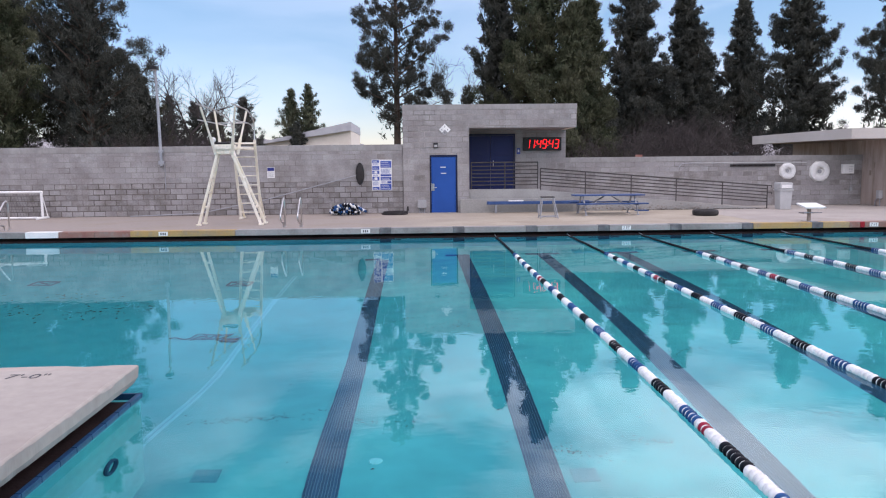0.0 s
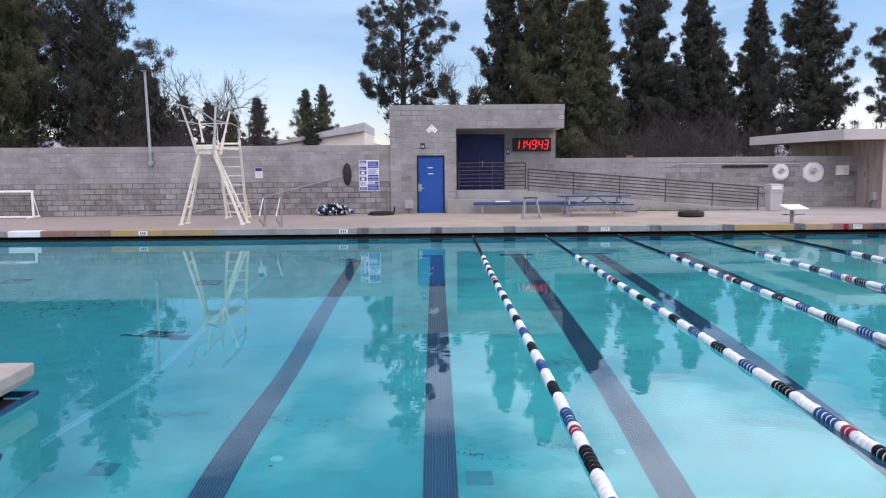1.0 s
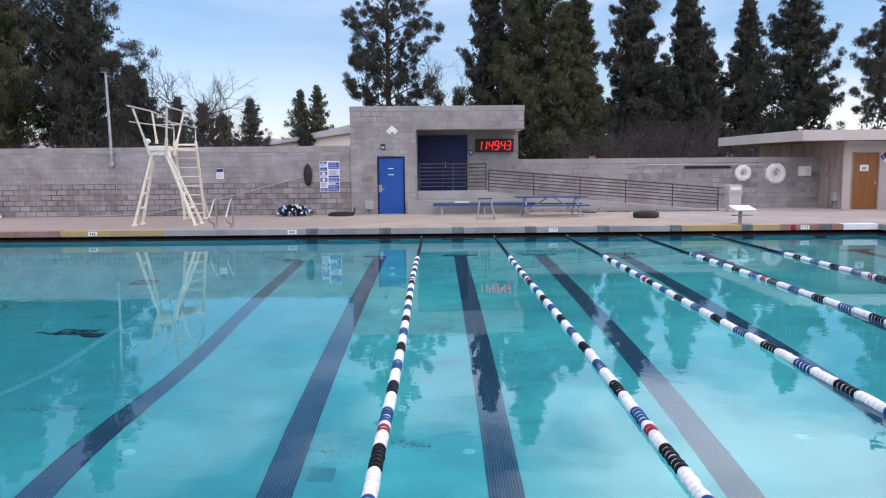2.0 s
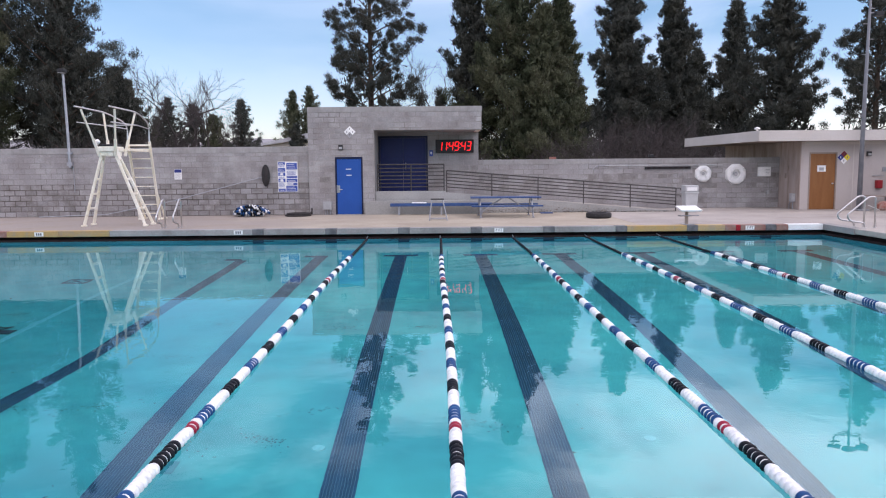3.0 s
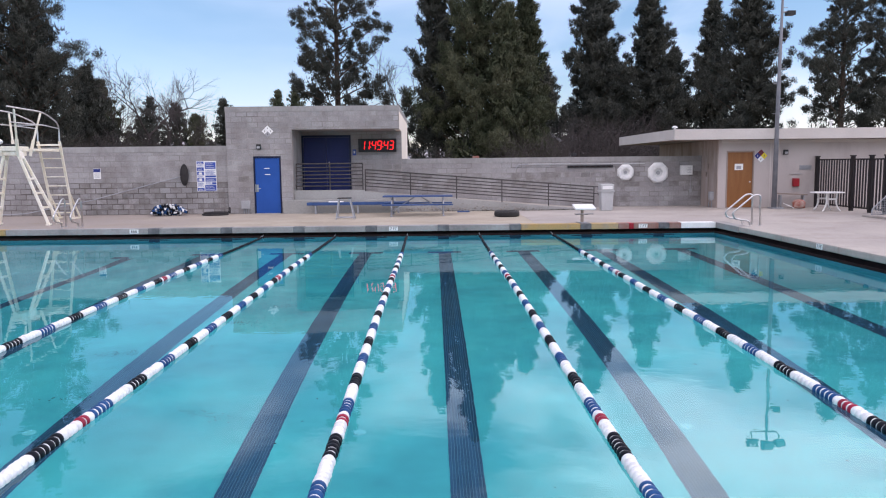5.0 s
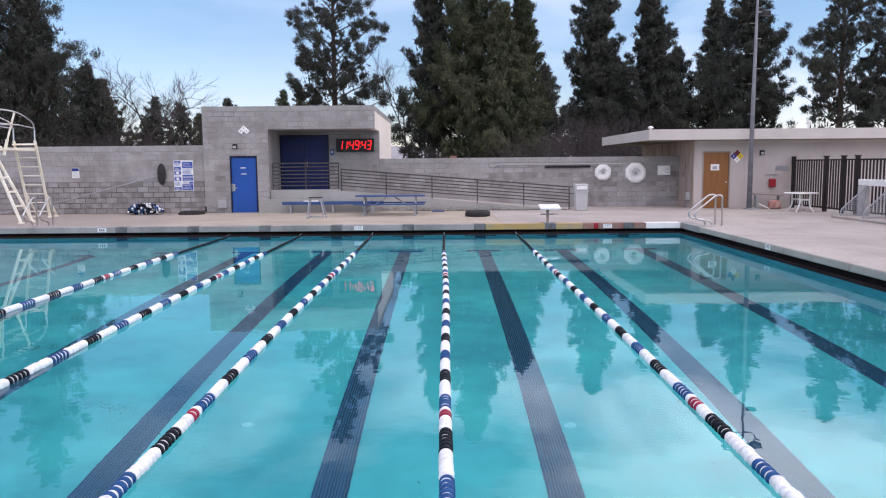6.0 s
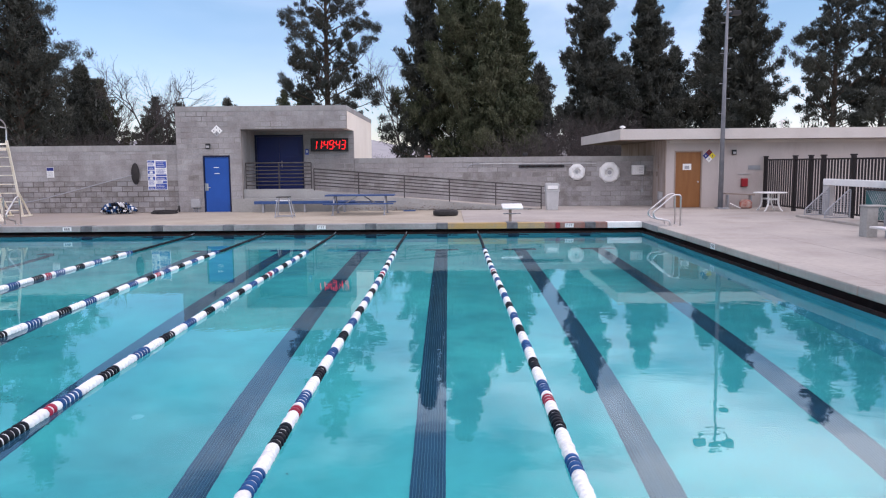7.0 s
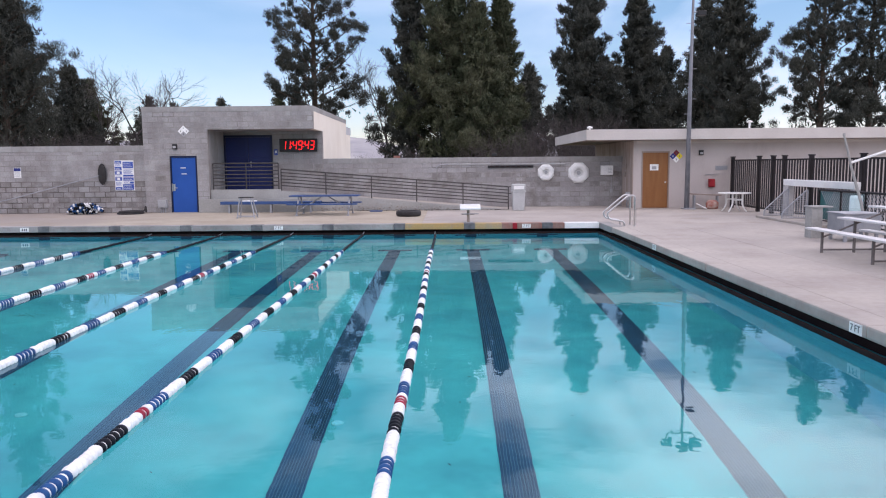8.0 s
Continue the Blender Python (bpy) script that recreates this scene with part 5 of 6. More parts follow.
for x, z in ((20.14, 8.36), (20.74, 8.5), (21.22, 8.42)):
    lamp = part("floodlight", box(x - 0.2, x + 0.2, 28.1, 28.4, z, z + 0.26, 0.03), M_BLACK, mast)
    part("lens", box(x - 0.17, x + 0.17, 28.092, 28.101, z + 0.03, z + 0.23), M_GREY, lamp)
for k in range(9):
    z = 3.0 + 0.55 * k
    part("step_bolt", tube([(20.52 if k % 2 else 20.73, 28.35, z), (20.73 if k % 2 else 20.94, 28.35, z)], 0.011, 6), M_GALV, mast)

seat = thing("folded_bench", (21.4, 28.7, 0), "weathered wooden bench seat standing by the mast", "bench")
part("seat", beam((20.95, 28.75, 0.56), (22.1, 28.75, 0.50), 0.3, 0.045, bevel=0.008), M_SOFFIT, seat)
for x in (21.1, 21.98):
    part("leg", box(x - 0.025, x + 0.025, 28.64, 28.86, 0.0, 0.50, 0.006), M_GALV, seat)
bag = thing("cloth_bag", (21.7, 28.5, 0), "slumped red and white striped cloth bag", "bag")
bm = lathe([(0.14, 0.0), (0.22, 0.03), (0.23, 0.12), (0.24, 0.24), (0.16, 0.33), (0.03, 0.35)], 16, "z", (21.7, 28.45, 0))
for v in bm.verts:
    v.co += Vector((0.04, 0.03, 0.03)) * noise.noise(v.co * 5)
part("bag_body", bm, M_CLOTH, bag, smooth=True)
slat = thing("loose_board", (21.3, 28.4, 0), "white board lying against the mast foot", "board")
part("board", beam((21.1, 28.45, 0.2), (21.45, 28.3, 0.02), 0.25, 0.02), M_WHITE, slat)

table = thing("round_table", (21.92, 26.8, 0), "white plastic round garden table", "table")
part("tabletop", lathe([(0.50, 0.635), (0.56, 0.64), (0.57, 0.66), (0.55, 0.675), (0.05, 0.68)], 30, "z", (21.92, 26.8, 0)), M_WHITEPL, table)
for dx in (-0.2, 0.2):
    for dy in (-0.3, 0.3):
        foot = (21.92 + 1.62 * dx, 26.8 + 1.15 * dy, 0.0)
        part("leg", tube(arc([(21.92 + 0.9 * dx, 26.8 + dy, 0.65), (21.92 + 0.85 * dx, 26.8 + dy, 0.28), (21.92 + 1.15 * dx, 26.8 + dy, 0.12), foot], 0.14), 0.034, 8, None, 0.024), M_WHITEPL, table)
for dy in (-0.3, 0.3):
    part("cross_bar", box(21.75, 22.09, 26.78 + dy, 26.82 + dy, 0.40, 0.46, 0.012), M_WHITEPL, table)
part("stretcher", box(21.90, 21.94, 26.52, 27.08, 0.405, 0.455, 0.012), M_WHITEPL, table)

# ---- dark picket fence ----
fence = thing("picket_fence", (22.68, 21, 0), "dark brown metal picket fence with capped posts", "fence")
POSTS = (29.12, 26.6, 25.42, 24.54, 22.67, 19.75, 16.95, 14.15, 11.35, 8.55)
for y in POSTS:
    post = part("post", box(22.62, 22.74, y - 0.06, y + 0.06, 0.0, 1.93, 0.008), M_FENCE, fence)
    part("cap", box(22.60, 22.76, y - 0.08, y + 0.08, 1.93, 1.97, 0.01), M_FENCE, post)
PICKET = finish("picket", box(-0.016, 0.016, -0.031, 0.031, 0.0, 1.72), M_FENCE)
for a, b in zip(POSTS, POSTS[1:]):
    for z in (0.12, 1.80):
        part("rail_bar", box(22.66, 22.70, b + 0.06, a - 0.06, z, z + 0.05), M_FENCE, fence)
    n = int((a - b - 0.12) / 0.175)
    for i in range(n):
        ob = new("picket", PICKET)
        ob.parent = fence
        ob.location = Vector((22.68, b + 0.06 + (a - b - 0.12) * (i + 0.5) / n, 0.11)) - ORIGIN[fence.name]

# ---- wire panels, barrier and bleachers by the fence ----
wires = thing("wire_panel_stand", (22.1, 22.6, 0), "pair of sloping wire mesh panels on a concrete slab", "wire panel")
part("base_slab", box(21.47, 22.36, 19.7, 23.73, 0.0, 0.07, 0.015), M_CONC, wires)
for y in (23.44, 22.14):
    panel = part("side_rail", tube(arc([(21.62, y, 0.07), (21.62, y, 0.25), (22.36, y, 0.95), (22.36, y, 0.07)], 0.1), 0.02), M_GALV, wires)
    part("side_rail", tube([(21.62, y, 0.09), (22.36, y, 0.09)], 0.015), M_GALV, wires)
    bm = bmesh.new()
    for i in range(15):
        x = 21.66 + i * 0.05
        tube([(x, y, 0.1), (x, y, min(0.95, 0.26 + (x - 21.62) * 0.92))], 0.007, 3, bm)
    for i in range(15):
        z = 0.14 + i * 0.055
        tube([(max(21.64, 21.62 + (z - 0.25) / 0.92), y, z), (22.36, y, z)], 0.007, 3, bm)
    part("wire_mesh", bm, M_GALV, wires)
portal = thing("white_barrier", (22.5, 21.9, 0), "white painted barrier with a thick top beam", "barrier")
part("top_beam", box(22.40, 22.58, 19.62, 23.95, 1.0, 1.2, 0.02), M_WHITE, portal)
# uprights are white like the beam, with their shade put into the paint colour
part("upright", box(22.40, 22.58, 23.55, 23.95, 0.0, 0.996, 0.02), M_WHITE_SHADE, portal)
part("upright", box(22.40, 22.58, 19.62, 19.82, 0.0, 0.996, 0.02), M_WHITE_SHADE, portal)
screen = thing("mesh_screen", (22.12, 19.5, 0), "dark framed screen of teal cloth behind diamond mesh", "screen")
for y in (16.9, 18.5, 19.72, 20.94):
    part("post", tube([(22.12, y, 0.0), (22.12, y, 0.97)], 0.03), M_FENCE, screen)
part("top_bar", tube([(22.12, 16.9, 0.97), (22.12, 20.94, 0.97)], 0.03), M_FENCE, screen)
part("bottom_bar", tube([(22.12, 16.9, 0.12), (22.12, 20.94, 0.12)], 0.02), M_FENCE, screen)
part("mesh_panel", box(22.15, 22.156, 18.52, 20.92, 0.15, 0.93), M_TEAL, screen)
bm = bmesh.new()
for i in range(44):
    for s in (1, -1):
        y0 = 16.4 + i * 0.11
        ya, yb = (y0, y0 + 0.8) if s > 0 else (y0 + 0.8, y0)
        if min(ya, yb) > 16.9 and max(ya, yb) < 20.94:
            tube([(22.12, ya, 0.14), (22.12, yb, 0.95)], 0.006, 3, bm)
part("wire_mesh", bm, M_GALV, screen)
barrel = thing("barrel", (21.88, 18.5, 0), "pale blue-grey plastic barrel by the screen", "barrel")
part("barrel_body", lathe([(0.13, 0.0), (0.15, 0.04), (0.155, 0.35), (0.15, 0.83), (0.13, 0.9)], 18, "z", (21.88, 18.5, 0)), M_BARREL, barrel, smooth=True)
part("barrel_hoop", torus(0.152, 0.01, "z", (21.88, 18.5, 0.3), 18, 6), M_BARREL, barrel)
part("barrel_hoop", torus(0.152, 0.01, "z", (21.88, 18.5, 0.6), 18, 6), M_BARREL, barrel)
ped = thing("concrete_pedestal", (20.1, 17.1, 0), "grey square concrete pedestal", "pedestal")
part("body", box(20.05, 20.30, 16.92, 17.25, 0.0, 0.70, 0.012), M_RAMP, ped)
part("cap", box(20.03, 20.52, 16.90, 17.30, 0.70, 0.735, 0.008), M_RAMP, ped)
bed = thing("utility_box", (20.9, 16.4, 0), "weathered grey metal utility box", "box")
part("case", box(20.3, 21.1, 15.95, 16.7, 0.22, 0.60, 0.015), M_GALV, bed)
part("lid", box(20.28, 21.12, 15.93, 16.72, 0.60, 0.63, 0.008), M_GALV, bed)
for x, y in ((20.36, 16.01), (21.04, 16.01), (20.36, 16.64), (21.04, 16.64)):
    part("leg", box(x - 0.03, x + 0.03, y - 0.03, y + 0.03, 0.0, 0.22), M_GALV, bed)
crane = thing("leaning_pole", (21.2, 16.8, 0), "weathered pole leaning over the bleachers with a cross bar", "pole")
part("pole", tube([(21.28, 16.8, 0.0), (21.1, 16.8, 0.8), (20.84, 16.8, 1.6), (20.64, 16.8, 2.34)], 0.036, 10, None, 0.024), M_RAMP, crane)
part("cross_bar", tube([(20.82, 16.8, 1.72), (22.1, 16.8, 2.13)], 0.028), M_WHITEPL, crane)
part("cap", lathe([(0.034, 0.0), (0.034, 0.05)], 12, "z", (20.64, 16.8, 2.33)), M_RAMP, crane)

stand = thing("bleachers", (19.6, 11, 0), "aluminium plank bleachers on steel legs", "bleachers")
for k, (x, z) in enumerate(((18.93, 0.46), (19.55, 0.66), (20.15, 0.88))):
    part("seat_plank", box(x - 0.12, x + 0.12, 6.5, 14.55, z - 0.038, z, 0.008), M_ALU, stand)
    if k:
        part("footboard", box(x + 0.24, x + 0.44, 6.5, 14.4, z - 0.27, z - 0.235, 0.006), M_ALU, stand)
    for y in (14.08, 12.28, 10.48, 8.68, 6.88):
        part("leg", box(x - 0.02, x + 0.02, y - 0.02, y + 0.02, 0.0, z - 0.046), M_LEG, stand)
for y in (14.08, 12.28, 10.48, 8.68, 6.88):
    part("brace", tube([(18.93, y, 0.06), (20.2, y, 0.06)], 0.018), M_LEG, stand)
    part("brace", tube([(18.93, y, 0.30), (20.15, y, 0.80)], 0.018), M_LEG, stand)


# ---- depth marks, drains and debris ----
def depth_mark(at, turn, body):
    d = thing("depth_marker", at, "white depth marker tile with black writing", "depth marker", "depth markers on the coping")
    m = Matrix.Translation(at) @ Matrix.Rotation(turn, 4, "Z")
    bm = box(-0.13, 0.13, -0.006, 0.004, -0.06, 0.06, 0.002)
    bmesh.ops.transform(bm, verts=bm.verts, matrix=m)
    part("plate", bm, M_WHITE, d)
    if body:
        letters(body, 0.11, m @ Matrix.Translation((0, -0.0085, 0)) @ Matrix.Rotation(radians(90), 4, "X"), M_DARK, d)
    else:
        for x in (-0.06, 0.0, 0.06):
            bm = box(x - 0.018, x + 0.018, -0.009, -0.006, -0.035, 0.035)
            bmesh.ops.transform(bm, verts=bm.verts, matrix=m)
            part("text_bar", bm, M_DARK, d)
    return d


for x, body in ((-6.8, ""), (-1.0, ""), (6.63, "7 FT"), (14.03, "7 FT")):
    depth_mark((x, FAR - 0.034, -0.08), 0, body)
for y in (15.95, 7.6):
    depth_mark((RIGHT + 0.017, y, -0.072), radians(-90), "7 FT")
mark = thing("deck_depth_paint", (-3.1, 6.6, 0), "faded black painted depth figures on the deck", "depth marker")
letters("7'-0\"", 0.2, Matrix.Translation((-2.96, 6.6, 0.003)), M_DARK, mark, depth=0.001)

vac = thing("pool_vacuum_hose", (-3.2, 12.9, floor_z(-3.2, 12.9)), "grey suction hose with a cleaning head on the floor", "pool cleaner")
run = [Vector((-3.75 + 0.07 * i, 12.86 + 0.05 * math.sin(i * 1.3), 0)) for i in range(6)]
run += [Vector((-3.35 + 0.028 * i + 0.16 * math.sin(i * 0.9), 12.95 + 0.18 * math.cos(i * 0.75) + 0.05 * math.sin(i * 2.1), 0)) for i in range(24)]
for p in run:
    p.z = floor_z(p.x, p.y) + 0.035
part("hose", tube(run, 0.024, 7), M_GREYBLUE, vac, smooth=True)
part("cleaning_head", box(-2.86, -2.56, 12.66, 12.86, floor_z(-2.7, 12.76) + 0.005, floor_z(-2.7, 12.76) + 0.09, 0.02), M_GREYBLUE, vac)
inlet = thing("pool_inlet", (CORNER_X, 6.18, -1.32), "round dark inlet ring in the pool wall", "pool inlet")
bm = torus(0.11, 0.022, "y", (0, 0, 0), 22, 8)
bmesh.ops.rotate(bm, verts=bm.verts, cent=(0, 0, 0), matrix=Matrix.Rotation(radians(90), 3, "Z"))
bmesh.ops.translate(bm, verts=bm.verts, vec=(CORNER_X + 0.015, 6.18, -1.32))
part("ring", bm, M_LINE, inlet)
for x, y in ((2.08, 6.91), (-1.57, 7.06), (-3.6, 17.5), (-8.1, 17.65)):
    deep = x < -3
    drain = thing("floor_drain", (x, y, floor_z(x, y)), "dark square grated drain in the deep floor" if deep else "square grated drain in the pool floor", "drain")
    m = M_LINE if deep else M_DRAIN
    z = floor_z(x, y)
    if deep:
        for b in ((-0.26, 0.26, -0.28, -0.22), (-0.26, 0.26, 0.22, 0.28), (-0.28, -0.22, -0.215, 0.215), (0.22, 0.28, -0.215, 0.215)):
            part("grate_frame", box(x + b[0], x + b[1], y + b[2], y + b[3], z - 0.02, z + 0.03), m, drain)
        for s in (1, -1):
            part("bar", beam((x - 0.21, y - 0.21 * s, z + 0.01), (x + 0.21, y + 0.21 * s, z + 0.01), 0.05, 0.03 + 0.004 * s), m, drain)
        continue
    part("grate_frame", box(x - 0.125, x + 0.125, y - 0.125, y + 0.125, z, z + 0.012), m, drain)
    for k in range(5):
        part("bar", box(x - 0.11 + k * 0.046, x - 0.075 + k * 0.046, y - 0.105, y + 0.105, z + 0.011, z + 0.015), m, drain)
for x, y in ((0.05, 7.34), (3.53, 7.36), (7.0, 7.45), (10.5, 7.4)):
    lens = thing("floor_return", (x, y, floor_z(x, y)), "round pale return fitting in the pool floor", "pool fitting")
    part("disc", lathe([(0.07, 0.0), (0.065, 0.015), (0.03, 0.02)], 18, "z", (x, y, floor_z(x, y))), M_PALE, lens)

bm = bmesh.new()
for i in range(330):
    x, y = rng.uniform(-9, 15.5), rng.uniform(4.0, 20.5)
    if i > 170:                                    # drifts in the deep end
        x, y = ((-6.4, 14.4), (-5.3, 15.2), (-6.6, 16.2), (-8.0, 14.8))[i % 4]
        x, y = x + rng.gauss(0, 0.7), y + rng.gauss(0, 0.28)
    if x < CORNER_X + 0.5 and y < CORNER_Y + 0.5:
        continue
    a, s = rng.uniform(0, 6.3), rng.uniform(0.012, 0.034) * (2.0 if i > 170 else 1.0)
    z = floor_z(x, y) + 0.008
    c, d = math.cos(a) * s, math.sin(a) * s
    bm.faces.new([bm.verts.new(p) for p in ((x - c, y - d, z), (x + d * 0.4, y - c * 0.4, z + 0.012), (x + c, y + d, z), (x - d * 0.4, y + c * 0.4, z + 0.006))])
drift = bmesh.new()
for k in range(26):                               # wisps of settled dirt
    cx, cy, turn, long = rng.uniform(-4.5, 6.0), rng.uniform(7.2, 15.0), rng.uniform(-0.5, 0.5), rng.uniform(0.25, 0.9)
    for i in range(70):
        u, w = rng.gauss(0, long * 0.5), rng.gauss(0, 0.06) + 0.05 * math.sin(k + 5 * i)
        x, y, r = cx + u * math.cos(turn) - w * math.sin(turn), cy + u * math.sin(turn) + w * math.cos(turn), rng.uniform(0.004, 0.016)
        if x < CORNER_X + 0.4 and y < CORNER_Y + 0.5:
            continue
        a, z = rng.uniform(0, 6.3), floor_z(x, y) + 0.015
        drift.faces.new([drift.verts.new((x + r * q * math.cos(a + b), y + r * q * math.sin(a + b), z)) for b, q in ((0, 1.6), (1.7, 0.8), (3.2, 1.3), (4.6, 0.7))])
solid("sediment", drift, M_SILT, "wisps of dark dirt settled on the pool floor", "sediment", kind="stuff")
solid("fallen_leaves", bm, M_LEAF, "small dark leaves lying on the pool floor", "leaves", kind="stuff")


# ---- trees and distance ----
def mesh_from(name, verts, faces, material):
    me = bpy.data.meshes.new(name)
    me.vertices.add(len(verts))
    me.vertices.foreach_set("co", np.asarray(verts, dtype=np.float32).ravel())
    n = len(faces)
    me.loops.add(n * 3)
    me.loops.foreach_set("vertex_index", np.asarray(faces, dtype=np.int32).ravel())
    me.polygons.add(n)
    me.polygons.foreach_set("loop_start", np.arange(0, n * 3, 3, dtype=np.int32))
    me.update()
    me.validate()
    me.materials.append(material)
    return me


def blades(rng, c, n, size, wide=0.10):
    """Needle sprays at c: each a narrow blade that sweeps outwards and up, its face turned to n."""
    k = len(c)
    d = n * 0.45 + np.array([0, 0, 0.7]) + rng.normal(size=(k, 3)) * 0.42
    d /= np.linalg.norm(d, axis=1, keepdims=True)
    s = np.cross(d, n + rng.normal(size=(k, 3)) * 0.35)
    s /= np.linalg.norm(s, axis=1, keepdims=True) + 1e-9
    ln = size * rng.uniform(0.6, 1.3, (k, 1))
    return np.stack([c + s * ln * wide, c - s * ln * wide, c + d * ln], axis=1).reshape(-1, 3)


def pine(x, y, h, r, seed, leaf, base=0.12, tips=2600, size=0.40, sparse=0.0, top=1.0, label="", lean=0.0, fill=1.6, skirt=0.55, core=0.22):
    """A conifer: tapered trunk, whorled limbs, and rounded upswept clumps of needle sprays along them."""
    rng = np.random.default_rng(seed)
    tree = thing("pine_tree", (x, y, -0.16), label, "tree")
    lean_x = lean * h
    centre = lambda t: np.array([x + lean_x * t * t, y, -0.16 + h * t])
    wood = tube([centre(t) for t in (0, 0.15, 0.4, 0.7, 1.0)], h * 0.017, 8, None, 0.04)
    limbs = int(40 + h * 2.6)
    mids, girths, inner, along = [], [], [], []
    for i in range(limbs):
        t = base + (0.985 - base) * ((i + rng.uniform()) / limbs) ** 0.92
        u = (t - base) / (1 - base)
        reach = r * (1 - u ** (1 / top)) ** 0.75 * min(1.0, skirt + u * 3.0) * rng.uniform(0.45, 1.2) + 0.25
        if rng.uniform() < sparse:
            continue
        az = i * 2.4 + rng.uniform(-0.5, 0.5)
        rise = rng.uniform(0.35, 1.05)
        p0 = centre(t)
        ax, side = np.array([math.cos(az), math.sin(az), 0]), np.array([-math.sin(az), math.cos(az), 0])
        climb = lambda q: reach * (rise * q - 0.30 * q * q + 0.20 * q ** 4)
        if reach > 0.8:
            tube([p0 + ax * reach * q + np.array([0, 0, climb(q)]) for q in (0, 0.35, 0.7, 1.0)], 0.03 + 0.012 * reach, 5, wood, 0.015)
        n = max(2, int(1 + reach * 1.9 * fill))
        q = np.concatenate([rng.uniform(0.3, 1.0, n - 1) ** 0.7, [1.0]])
        m = p0 + ax * reach * q[:, None] + side * (rng.uniform(-0.38, 0.38, n) * reach * (1.15 - 0.7 * q))[:, None]
        m[:, 2] += climb(q) + rng.normal(size=n) * 0.10 * reach
        mids.append(m)
        along.append(np.tile(ax, (n, 1)))
        girths.append(rng.uniform(0.18, 0.46, n) * (0.62 + 0.10 * reach))
        inner.append(p0 + ax * reach * rng.uniform(0.05, 0.6, (6, 1)) + rng.normal(size=(6, 3)) * 0.16 * reach)
    along = np.concatenate(along)
    mids, girths, inner = np.concatenate(mids), np.concatenate(girths), np.concatenate(inner)
    total = tips * 36
    pick = rng.choice(len(mids), int(total * (1 - core)), p=girths ** 1.6 / (girths ** 1.6).sum())
    n = rng.normal(size=(len(pick), 3)) + np.array([0, 0, 0.25])
    n /= np.linalg.norm(n, axis=1, keepdims=True)
    g = girths[pick][:, None]
    spot = n * g * np.abs(rng.normal(0.72, 0.3, (len(pick), 1))) * np.array([0.9, 0.9, 1.15])
    spot += along[pick] * (n * along[pick]).sum(axis=1, keepdims=True) * g * 0.3 + np.array([0, 0, 0.25]) * g
    v = [blades(rng, mids[pick] + spot, n, size * 0.56, 0.155)]
    pick = rng.integers(0, len(inner), int(total * core * 0.4))
    n = rng.normal(size=(len(pick), 3))
    n /= np.linalg.norm(n, axis=1, keepdims=True)
    v.append(blades(rng, inner[pick] + n * 0.4, n, size * 1.4, 0.16))
    v = np.concatenate(v)
    part("trunk", wood, M_BARK, tree)
    ob = new("crown", mesh_from("crown", v - np.array([x, y, -0.16]), np.arange(len(v)).reshape(-1, 3), leaf))
    ob.parent = tree
    return tree


def bare_tree(x, y, h, seed, spread=0.45, stems=1, label="", name="bare_tree", depth=6, thick=0.0105):
    """A leafless tree or shrub: forking limbs down to twigs."""
    rng = np.random.default_rng(seed)
    tree = thing(name, (x, y, -0.16), label, "tree" if stems == 1 else "shrub")
    wood = bmesh.new()

    def grow(p, d, ln, rad, level):
        mid = p + d * ln * 0.5 + rng.normal(size=3) * ln * 0.05
        end = p + d * ln + rng.normal(size=3) * ln * 0.07
        tube([p, mid, end], rad, 5 if level > 2 else 3, wood, rad * 0.66, cap=False)
        if level <= 0:
            return
        for i in range(2 if level > 4 and stems == 1 else 3):
            e = d + rng.normal(size=3) * spread
            e[2] = e[2] + 0.12
            e /= np.linalg.norm(e)
            grow(end if i < 2 else mid, e, ln * rng.uniform(0.62, 0.85), rad * 0.64, level - 1)

    for s in range(stems):
        d = np.array([rng.normal() * 0.5, rng.normal() * 0.5, 1.0]) if stems > 1 else np.array([rng.normal() * 0.1, rng.normal() * 0.1, 1.0])
        d /= np.linalg.norm(d)
        off = np.array([rng.normal(), rng.normal(), 0]) * (0.25 * h if stems > 1 else 0)
        grow(np.array([x, y, -0.16]) + off, d, h * 0.30, h * thick, depth)
    part("trunk" if stems == 1 else "stem", wood, M_TWIG, tree)
    return tree


DENSE, OPEN = "tall dark green pine with a dense ragged crown", "tall pine with an open irregular crown and bare lower trunk"
pine(-27.6, 68, 27, 5.9, 1, M_NEEDLE_D, 0.10, 3800, 0.33, label=DENSE)
pine(-33.5, 64, 24.5, 5.5, 2, M_NEEDLE, 0.08, 3800, 0.33, label=DENSE)
pine(-39.5, 68, 25, 5.5, 3, M_NEEDLE, 0.08, 3800, 0.33, label=DENSE)
pine(-36.6, 73, 27, 5.2, 33, M_NEEDLE_D, 0.08, 3800, 0.33, label=DENSE)
pine(-31.0, 76, 19.0, 4.5, 4, M_NEEDLE_D, 0.05, 2400, label=DENSE)
pine(-32.6, 95, 12.5, 3.9, 34, M_NEEDLE, 0.04, 1700, fill=1.2, skirt=0.9, label="medium dark conifer among bare trees")
pine(-29.5, 84, 12.5, 3.6, 5, M_NEEDLE_D, 0.05, 1800, label="medium dark conifer among bare trees")
pine(-1.3, 75, 25.5, 5.6, 6, M_NEEDLE_D, 0.18, 2600, 0.36, sparse=0.12, fill=0.85, core=0.05, label=OPEN)
pine(8.2, 73, 21.5, 3.9, 7, M_NEEDLE_D, 0.04, 2500, fill=1.3, skirt=0.9, label="tall dark pine with a feathery crown")
